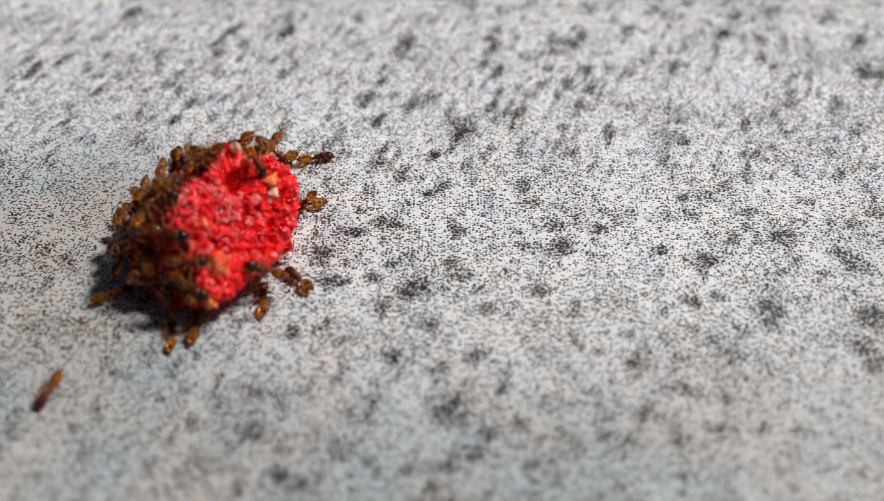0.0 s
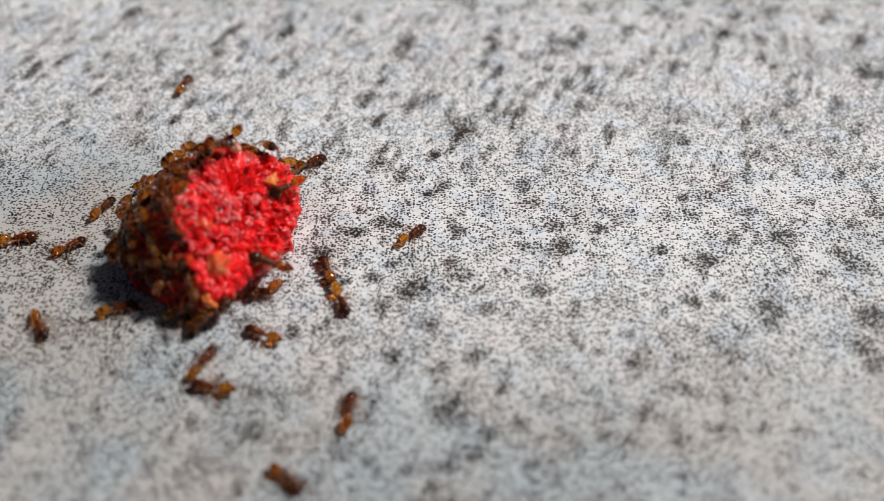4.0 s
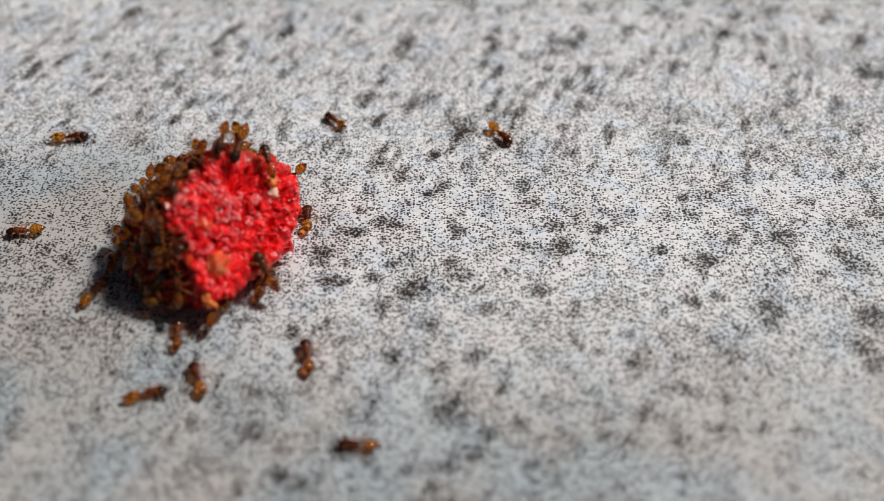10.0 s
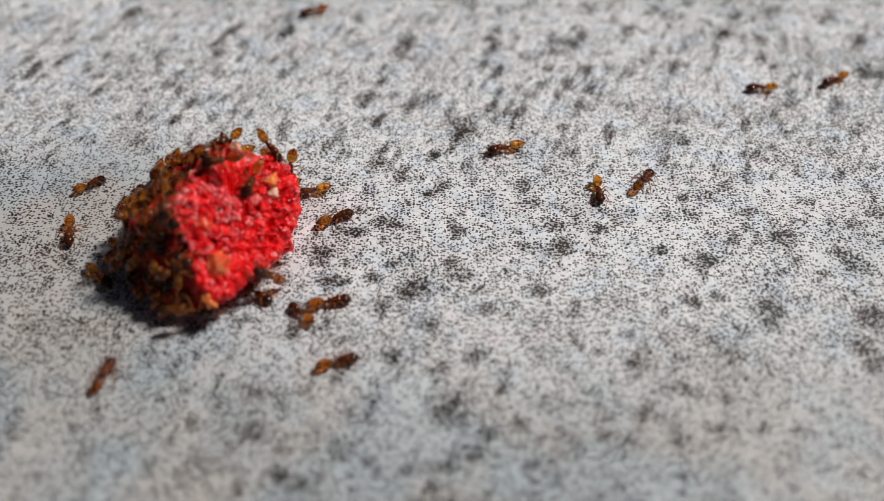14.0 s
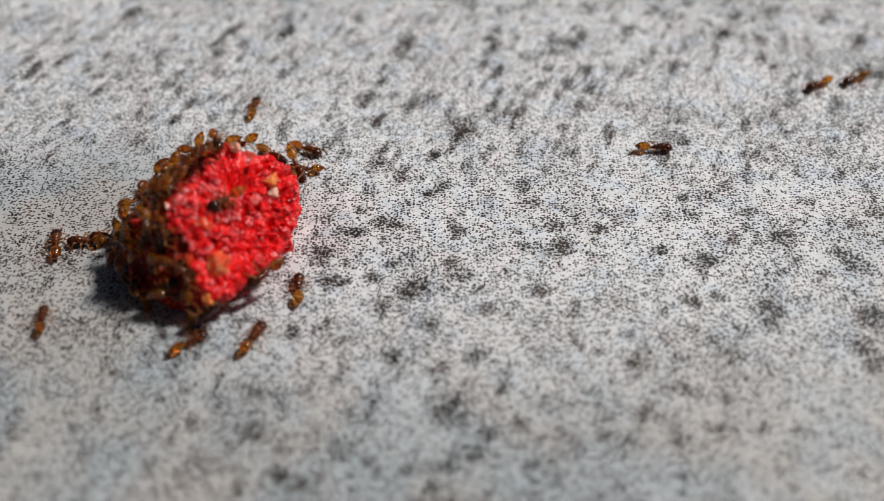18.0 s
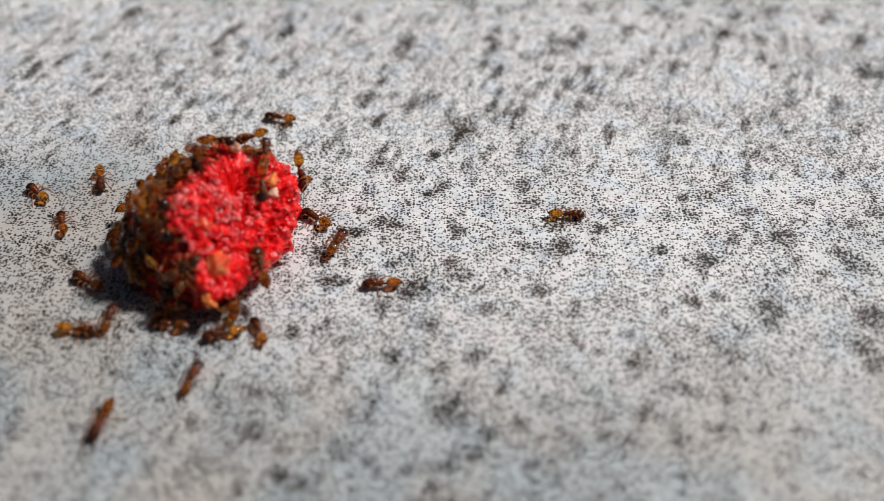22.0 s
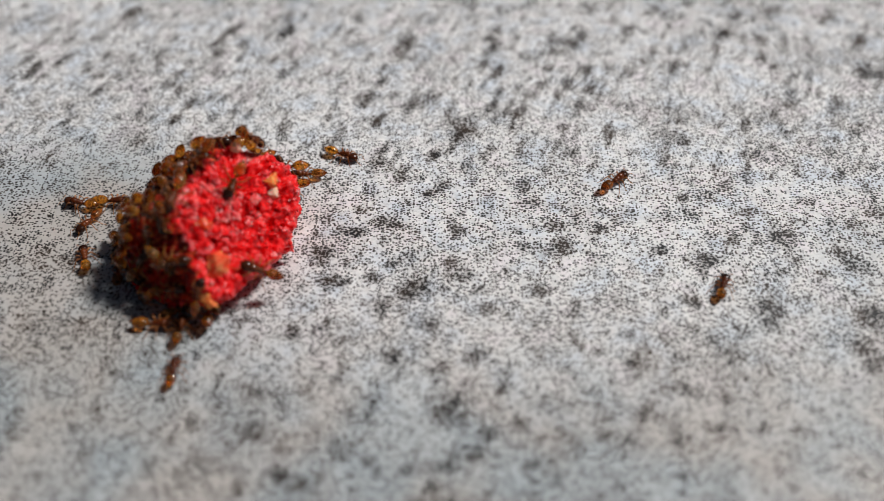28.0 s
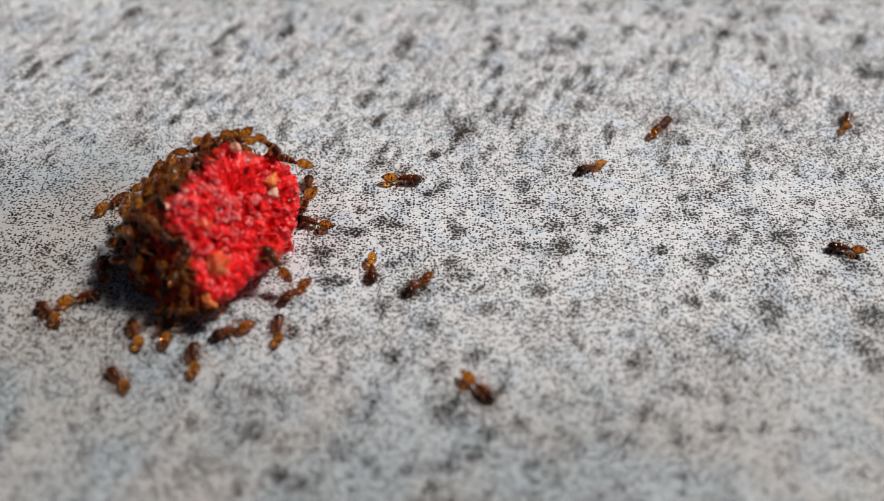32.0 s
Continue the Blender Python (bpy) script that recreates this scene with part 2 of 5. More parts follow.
def make_ground():
    xs, ys = axis(0.036, 0.00024, 0.6), axis(0.032, 0.00024, 0.6)
    gx, gy = np.meshgrid(xs, ys)
    n = gx.size
    co = np.stack([gx.ravel(), gy.ravel(), np.zeros(n)], 1)
    idx = np.arange(n).reshape(gx.shape)
    quads = np.stack([idx[:-1, :-1], idx[:-1, 1:], idx[1:, 1:], idx[1:, :-1]], -1).reshape(-1, 4)
    me = bpy.data.meshes.new("ground")
    me.from_pydata(co, [], quads)
    ink = np.zeros(n)
    for i, (x, y, _) in enumerate(co):
        a = noise.noise((x * 1050, y * 880, 3.1))
        b = noise.noise((x * 300, y * 300, 9.7)) + 0.8 * noise.noise((x * 620, y * 620, 2.7))
        c = noise.noise((x * 2300 + y * 700, y * 1900, 5.3))
        lean = min(1.0, max(0.0, (y - 0.003) / 0.005))
        c = c * (1 - lean) + 1.15 * lean * noise.noise((x * 2300 - y * 800, y * 1000, 5.3))
        ink[i] = max(0.0, 0.75 * a + 1.0 * c - 0.18) * 1.7 + b * 0.26 + 0.08
    lumpy = np.array([max(0.0, 0.85 + 1.2 * noise.noise((x * 1900, y * 2300, 1.5)) + 0.7 * noise.noise((x * 4100, y * 4100, 7.5))) for x, y, _ in co])
    groups = ((BLOTCHES_MIDDLE, 1.75), (BLOTCHES_FAR, 1.9), (BLOTCHES_SIDE, 1.9), (BLOTCHES_NEAR, 1.35))
    for x, y, r, deep in [(*b, k) for g, k in groups for b in g]:
        dx, dy = co[:, 0] - x * 0.001, co[:, 1] - y * 0.001
        # the print's streaks run slanting away at the far side
        lean = min(1.0, max(0.0, (y - 3.0) / 5.0))
        d2 = ((dx - 0.35 * lean * dy) ** 2 * (0.8 + 0.7 * lean) + dy ** 2 * (1.0 - 0.62 * lean)) / (r * 0.001) ** 2
        ink += deep * np.exp(-(d2 * 0.75) ** 1.3) * lumpy
    # how strongly each point is greyed for the weaker light
    dimming = np.zeros(n)
    for x, y, r in DIM_AREAS:
        dimming += 0.72 * np.exp(-((co[:, 0] - x * 0.001) ** 2 * 0.35 + (co[:, 1] - y * 0.001) ** 2) / (r * 0.001) ** 2)
    me.attributes.new("dimming", "FLOAT", "POINT").data.foreach_set("value", (np.tanh(dimming) * 0.85).astype(np.float32))
    me.attributes.new("ink", "FLOAT", "POINT").data.foreach_set("value", ink.astype(np.float32))
    me.materials.append(BOARD)
    ob = new("ground", me)
    slab = ob.modifiers.new("slab", "SOLIDIFY")
    slab.thickness, slab.offset = 0.006, -1
    return tagged(ob, "pale grey board with fine black speckles and blotches, in sunlight", "ground", kind="structure")


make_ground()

# ---- the piece of food ----
FC = Vector((-0.0123, -0.0006, 0.0027))
# the piece is a broken block: outward normal and distance from its heart of each side
SIDES = [
    (Vector((0, 0, -1)), FC.z),
    (Vector((0.502, -0.442, 0.743)), 0.00183),   # the broken face
    (Vector((-0.540, -0.735, 0.410)), 0.00285),   # the shaded flank
    (Vector((-0.567, 0.236, 0.789)), 0.00262),   # the upper flank
    (Vector((-0.082, 0.620, 0.780)), 0.00435),
    (Vector((0.765, 0.509, 0.395)), 0.00494),
    (Vector((0.988, 0.092, -0.122)), 0.00450),
    (Vector((0.953, -0.078, -0.292)), 0.00419),
    (Vector((0.579, -0.517, -0.630)), 0.00351),
    (Vector((0.199, -0.708, -0.677)), 0.00410),
    (Vector((-0.673, -0.677, -0.298)), 0.00605),
    (Vector((-0.941, -0.307, 0.144)), 0.00460),
    (Vector((-0.926, -0.060, 0.373)), 0.00380),
    (Vector((-0.690, 0.310, 0.654)), 0.00325),
    (Vector((0.128, 0.958, 0.256)), 0.00400),
    (Vector((0.000, 0.301, 0.954)), 0.00400),
]
FACE = SIDES[1][0]
SHADE_SIDES = [2, 3, 9, 10, 11, 12, 13, 14]   # sides painted brown as shade


def food_radius(d):
    """Distance from the heart of the piece to its skin along the unit vector d."""
    return food_skin(d)[0]


def food_skin(d):
    """That distance, and the skin's outward normal there."""
    s, g = 0.0, Vector((0, 0, 0))
    for n, w in SIDES:
        k = d.dot(n) * 0.003 / w
        if k > 0:
            s += k ** 18
            g += n * (k ** 17 / w)
    return 0.003 * 1.025 * s ** (-1 / 18), g.normalized()


def skin(d):
    """Point and outward normal of the smooth skin along d."""
    r, n = food_skin(d)
    return FC + d * r, n


def crumb(size, rng, squash=(0.45, 1.25)):
    """A small broken grain with flat faces."""
    bm = bmesh.new()
    bmesh.ops.create_icosphere(bm, subdivisions=1, radius=size)
    for v in bm.verts:
        v.co *= rng.uniform(0.6, 1.35)
    bmesh.ops.scale(bm, vec=[rng.uniform(*squash) for _ in "xyz"], verts=bm.verts)
    return bm


# hollows in the skin: direction, spread, depth in millimetres
HOLLOWS = [(Vector((0.50, 0.44, 0.74)), 0.27, 1.55), (Vector((0.50, 0.62, 0.60)), 0.14, 0.70), (Vector((0.96, -0.24, -0.11)), 0.10, 0.35),
           (Vector((0.37, -0.65, 0.66)), 0.16, 0.22), (Vector((0.05, 0.25, 0.97)), 0.20, 0.40), (Vector((0.62, -0.78, -0.02)), 0.10, 0.30),
           (Vector((0.70, 0.71, 0.10)), 0.12, 0.55)]


def grains(food, name, mats, count, sizes, sink, pick, seed):
    """Broken grains set into the skin, a few shapes shared by all."""
    rng = random.Random(seed)
    shapes = []
    for k in range(10):
        g = crumb(0.00030, rng)
        me = bpy.data.meshes.new(name)
        g.to_mesh(me)
        g.free()
        me.materials.append(mats[k % len(mats)])
        shapes.append(me)
    made = 0
    while made < count:
        d = Vector((rng.gauss(0, 1), rng.gauss(0, 1), rng.gauss(0.2, 1))).normalized()
        p, n = skin(d)
        if p.z < 0.0005 or not pick(d, n, rng) or any((d - c).length < r * 0.8 for c, r, _ in HOLLOWS[:2]):
            continue
        made += 1
        g = new(name, shapes[rng.randrange(10)])
        g.parent = food
        dent = sum(w * math.exp(-((d - c).length / r) ** 2) for c, r, w in HOLLOWS) * 0.001
        size = rng.uniform(*sizes)
        g.matrix_basis = Matrix.LocRotScale(p - d * dent + n * rng.uniform(*sink) - Vector((FC.x, FC.y, 0)), Euler([rng.uniform(0, 6) for _ in "xyz"]),
                                            (size, size, size * rng.uniform(0.7, 1.3)))


def make_food():
    food = new("food_piece")
    food.location = (FC.x, FC.y, 0)
    tagged(food, "bright red crumbly sweet morsel swarmed by ants, on the speckled board", "food")
    bm = bmesh.new()
    bmesh.ops.create_icosphere(bm, subdivisions=7, radius=1)
    off = Vector((FC.x, FC.y, 0))
    for v in bm.verts:
        d = v.co.normalized()
        p, out = skin(d)
        q = p * 1000
        dent = sum(w * math.exp(-((d - c).length / r) ** 2) for c, r, w in HOLLOWS)
        lump = 0.22 * noise.noise(q * 0.6) + 0.24 * noise.noise(q * 1.3 + Vector((3, 1, 8))) + 0.14 * noise.noise(q * 2.7)
        # each flake is a small tilted facet with a step at its rim
        w = q * 2.1 + noise.noise_vector(q * 3.0) * 0.22
        near, seats = noise.voronoi(w)
        fine = 0.50 * (w - seats[0]).dot(noise.noise_vector(seats[0] * 5.3)) + 0.20 * noise.noise(seats[0] * 7.7) + 0.12 * min(0.35, near[1] - near[0])
        w2 = q * 5.0 + noise.noise_vector(q * 6.0) * 0.2
        seat = noise.voronoi(w2)[1][0]
        fine += 0.10 * (w2 - seat).dot(noise.noise_vector(seat * 3.1)) + 0.07 * noise.noise(seat * 9.1)
        v.co = p + out * 0.001 * (lump + fine - 0.08) - d * 0.001 * dent - off
        v.co.z = max(v.co.z, 0.00002)
    body = part("crumb_body", bm, RED, food, "red broken crumb with its outer sides painted brown for shade", False)
    # outer sides painted brown for shade and ant cover, ragged where the piece broke
    body.data.materials.append(SHADE_BROWN)
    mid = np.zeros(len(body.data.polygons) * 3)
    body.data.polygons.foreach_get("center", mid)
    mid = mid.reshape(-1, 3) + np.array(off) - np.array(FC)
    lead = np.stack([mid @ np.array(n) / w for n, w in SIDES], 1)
    shade_lead = lead[:, SHADE_SIDES].max(1) - np.delete(lead, SHADE_SIDES, 1).max(1)
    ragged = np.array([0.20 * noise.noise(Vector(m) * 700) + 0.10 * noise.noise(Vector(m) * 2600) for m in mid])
    body.data.polygons.foreach_set("material_index", (shade_lead + ragged > 0.10).astype(np.int32))

    def on_face(d, n, rng):
        # the grains crowd into patches
        return (n.dot(FACE) > 0.75 or (n.x > 0.3 and rng.random() < 0.6)) and noise.noise((FC + d * food_radius(d)) * 900) > -0.08 + rng.uniform(-0.2, 0.2)

    def off_face(d, n, rng):
        return n.dot(FACE) < 0.8 or rng.random() < 0.15

    grains(food, "sugar_grain", [PINK], 295, (0.35, 1.15), (-0.00028, -0.00010), on_face, 7)
    grains(food, "red_crumb", [RED], 200, (0.4, 1.1), (-0.00020, -0.00002), off_face, 8)
    # grains mostly in that painted shade brown, off the broken face
    grains(food, "shade_brown_crumb", [SHADE_BROWN, SHADE_BROWN, EMBER], 120, (0.5, 1.3), (-0.00016, 0.00004), lambda d, n, rng: n.dot(FACE) < 0.55 and n.x < 0.2, 9)
    for name, mat, d, size, label in (
            ("orange_chip", ORANGE, (0.81, 0.46, 0.36), 0.00040, "orange candied chip"),
            ("cream_chip", CREAM, (0.90, 0.34, 0.27), 0.00044, "cream candied chip"),
            ("cream_chip", CREAM, (0.34, 0.62, 0.71), 0.00034, "cream candied chip"),
            ("orange_chip", EMBER, (0.26, -0.96, 0.05), 0.00085, "red-orange candied chip"),
            ("orange_chip", ORANGE, (0.10, -0.97, -0.22), 0.00050, "orange candied chip"),
            ("orange_chip", EMBER, (0.08, -0.72, 0.69), 0.00045, "red-orange candied chip")):
        p, n = skin(Vector(d).normalized())
        g = crumb(size, random.Random(int(size * 1e6)), (0.85, 1.1))
        bmesh.ops.subdivide_edges(g, edges=g.edges[:], cuts=2)
        for v in g.verts:
            v.co *= 1 + 0.22 * noise.noise(v.co * 5000) + 0.08 * noise.noise(v.co * 14000)
        g.transform(Matrix.Translation(p - n * 0.00010 - off))
        part(name, g, mat, food, label, False)


make_food()


# ---- ants ----
def blob(bm, centre, radii, rx=0.0, segs=12, rings=8):
    got = bmesh.ops.create_uvsphere(bm, u_segments=segs, v_segments=rings, radius=1,
                                    matrix=pose(*centre, 0, rx, 0) @ Matrix.Diagonal((*radii, 1)))
    return got["verts"]


def tube(bm, points, radii, sides=6):
    """A bent tapering tube through points."""
    rings = []
    for i, p in enumerate(points):
        a = Vector(points[max(i - 1, 0)])
        b = Vector(points[min(i + 1, len(points) - 1)])
        q = (b - a).to_track_quat("Z", "Y")
        rings.append([bm.verts.new(Vector(p) + q @ Vector((math.cos(k * math.tau / sides), math.sin(k * math.tau / sides), 0)) * radii[i]) for k in range(sides)])
    for r, s in zip(rings, rings[1:]):
        for k in range(sides):
            bm.faces.new((r[k], r[(k + 1) % sides], s[(k + 1) % sides], s[k]))
    bm.faces.new(rings[0][::-1])
    bm.faces.new(rings[-1])


MM = 0.001
LEG_ROOTS = [(s, i) for i in range(3) for s in (1, -1)]


def make_ant(name):
    """One worker ant, head towards +x, feet on z = 0."""
    ant = new(name)
    tagged(ant, "tiny brown worker ant with a glossy amber abdomen", "ant", "ants round the red food")
    bm = bmesh.new()
    for v in blob(bm, (0.27, 0, 0), (0.36, 0.33, 0.27), 0, 14, 10):
        k = (v.co.x - 0.28) / 0.35
        v.co.y *= 1.0 - 0.28 * max(0, k) + 0.06 * max(0, -k)
    for s in (1, -1):
        tube(bm, [(0.48, 0.13 * s, -0.04), (0.60, 0.13 * s, -0.06), (0.68, 0.02 * s, -0.07)], (0.055, 0.040, 0.012), 5)
    bmesh.ops.scale(bm, vec=(MM, MM, MM), verts=bm.verts)
    head = part("head", bm, HEAD, ant)
    head.matrix_basis = pose(0.40 * MM, 0, 0.40 * MM, 0, 12, 0)
    for s in (1, -1):
        bm = bmesh.new()
        blob(bm, (0.34 * MM, 0.270 * s * MM, 0.10 * MM), (0.060 * MM, 0.035 * MM, 0.055 * MM), 0, 8, 6)
        part("eye", bm, EYES, head, "black eye")
        bm = bmesh.new()
        tube(bm, [(0, 0, 0), (0.16, 0.24 * s, 0.13), (0.20, 0.28 * s, 0.12), (0.40, 0.24 * s, -0.05), (0.54, 0.20 * s, -0.16)],
             (0.020, 0.017, 0.019, 0.022, 0.030), 5)
        bmesh.ops.scale(bm, vec=(MM, MM, MM), verts=bm.verts)
        an = part("antenna", bm, LEGS, head, "thin elbowed antenna")
        an.location = (0.47 * MM, 0.09 * s * MM, 0.06 * MM)
    bm = bmesh.new()
    blob(bm, (0.24, 0, 0.03), (0.28, 0.255, 0.25), -8)
    blob(bm, (0.02, 0, 0.03), (0.23, 0.205, 0.20))
    blob(bm, (-0.18, 0, -0.01), (0.20, 0.195, 0.18), 14)
    bmesh.ops.scale(bm, vec=(MM, MM, MM), verts=bm.verts)
    thorax = part("thorax", bm, THORAX, ant)
    thorax.location = (0.06 * MM, 0, 0.40 * MM)
    bm = bmesh.new()
    blob(bm, (0, 0, 0), (0.08, 0.08, 0.13), 15, 10, 6)
    blob(bm, (-0.10, 0, -0.01), (0.08, 0.085, 0.09), 0, 10, 6)
    bmesh.ops.scale(bm, vec=(MM, MM, MM), verts=bm.verts)
    waist = part("waist", bm, THORAX, ant)
    waist.location = (-0.30 * MM, 0, 0.38 * MM)
    # abdomen: four overlapping rings that end in a point
    bm = bmesh.new()
    prof = [(0.02, 0.02), (-0.02, 0.12), (-0.10, 0.235), (-0.22, 0.325), (-0.32, 0.350), (-0.335, 0.335), (-0.44, 0.345), (-0.53, 0.325),
            (-0.545, 0.308), (-0.64, 0.270), (-0.70, 0.225), (-0.715, 0.205), (-0.80, 0.130), (-0.88, 0.050), (-0.91, 0.012)]
    rings = [[bm.verts.new((x, r * math.cos(k * math.tau / 16), r * 0.92 * math.sin(k * math.tau / 16))) for k in range(16)] for x, r in ((x * 1.16, r * 0.90) for x, r in prof)]
    for a, b in zip(rings, rings[1:]):
        for k in range(16):
            bm.faces.new((a[k], a[(k + 1) % 16], b[(k + 1) % 16], b[k]))
    bm.faces.new(rings[0][::-1])
    bm.faces.new(rings[-1])
    bmesh.ops.recalc_face_normals(bm, faces=bm.faces)
    bmesh.ops.scale(bm, vec=(MM, MM, MM), verts=bm.verts)
    gaster = part("abdomen", bm, AMBER, ant, "glossy banded amber abdomen")
    gaster.matrix_basis = pose(-0.42 * MM, 0, 0.42 * MM, 0, 5, 0)
    for s, i in LEG_ROOTS:
        fwd = (0.42, -0.06, -0.52)[i]
        reach = (0.52, 0.66, 0.68)[i]
        bm = bmesh.new()
        tube(bm, [(0, 0, 0), (fwd * 0.42, s * reach * 0.45, 0.20), (fwd * 0.50, s * reach * 0.55, 0.17),
                  (fwd * 0.95, s * reach * 0.92, -0.20), (fwd * 1.30, s * reach * 1.12, -0.325)],
             (0.042, 0.046, 0.034, 0.023, 0.016), 5)
        bmesh.ops.scale(bm, vec=(MM, MM, MM), verts=bm.verts)
        leg = part("leg", bm, LEGS, ant, "thin jointed amber leg")
        leg.location = ((0.28, 0.08, -0.08)[i] * MM, 0.11 * s * MM, 0.33 * MM)
    return ant


def ant_legs(ant):
    return [o for o in ant.children if o.name.split(".")[0] == "leg"]


WALKERS = [make_ant("ant")]
FEEDERS = []


# places on the food where ants feed: unit directions, thick on the brown sides, sparse on the broken red face
def feeding_places():
    rng = random.Random(21)
    got = []
    tries = 0
    while len(got) < 54 and tries < 12000:
        tries += 1
        d = Vector((rng.gauss(-0.3, 1), rng.gauss(0.1, 1), rng.gauss(0.2, 0.9))).normalized()
        p, n = skin(d)
        if p.z < 0.0007 or n.z < -0.75 or (n.z < 0 and n.x > 0):
            continue
        c = n.dot(FACE)
        chance = (0.40 if n.y < -0.3 else 1.0) if n.x < -0.2 else 0.5 if n.y > 0.3 and n.x < 0.4 else 0.12
        if c > 0.80 or rng.random() > chance:
            continue
        if any((p - q).length < 0.00100 for q, _ in got):
            continue
        got.append((p, d))
    return [d for _, d in got]


# ants that roam over the bare face: start direction
ROVERS = [Vector(v).normalized() for v in ((0.60, 0.40, 0.70),)]


PLACES = feeding_places()
for k in range(22 - 1):
    WALKERS.append(copy_thing(WALKERS[0], pose(0, 0, 0)))
for k in range(len(PLACES) + len(ROVERS)):
    f = copy_thing(WALKERS[0], pose(0, 0, 0))
    tagged(f, "tiny brown and amber ant feeding on the red morsel", group="ants on the red food")
    FEEDERS.append(f)
_size = random.Random(5)
for a in WALKERS + FEEDERS:
    s = _size.uniform(0.84, 0.99)
    a.scale = (s, s, s)

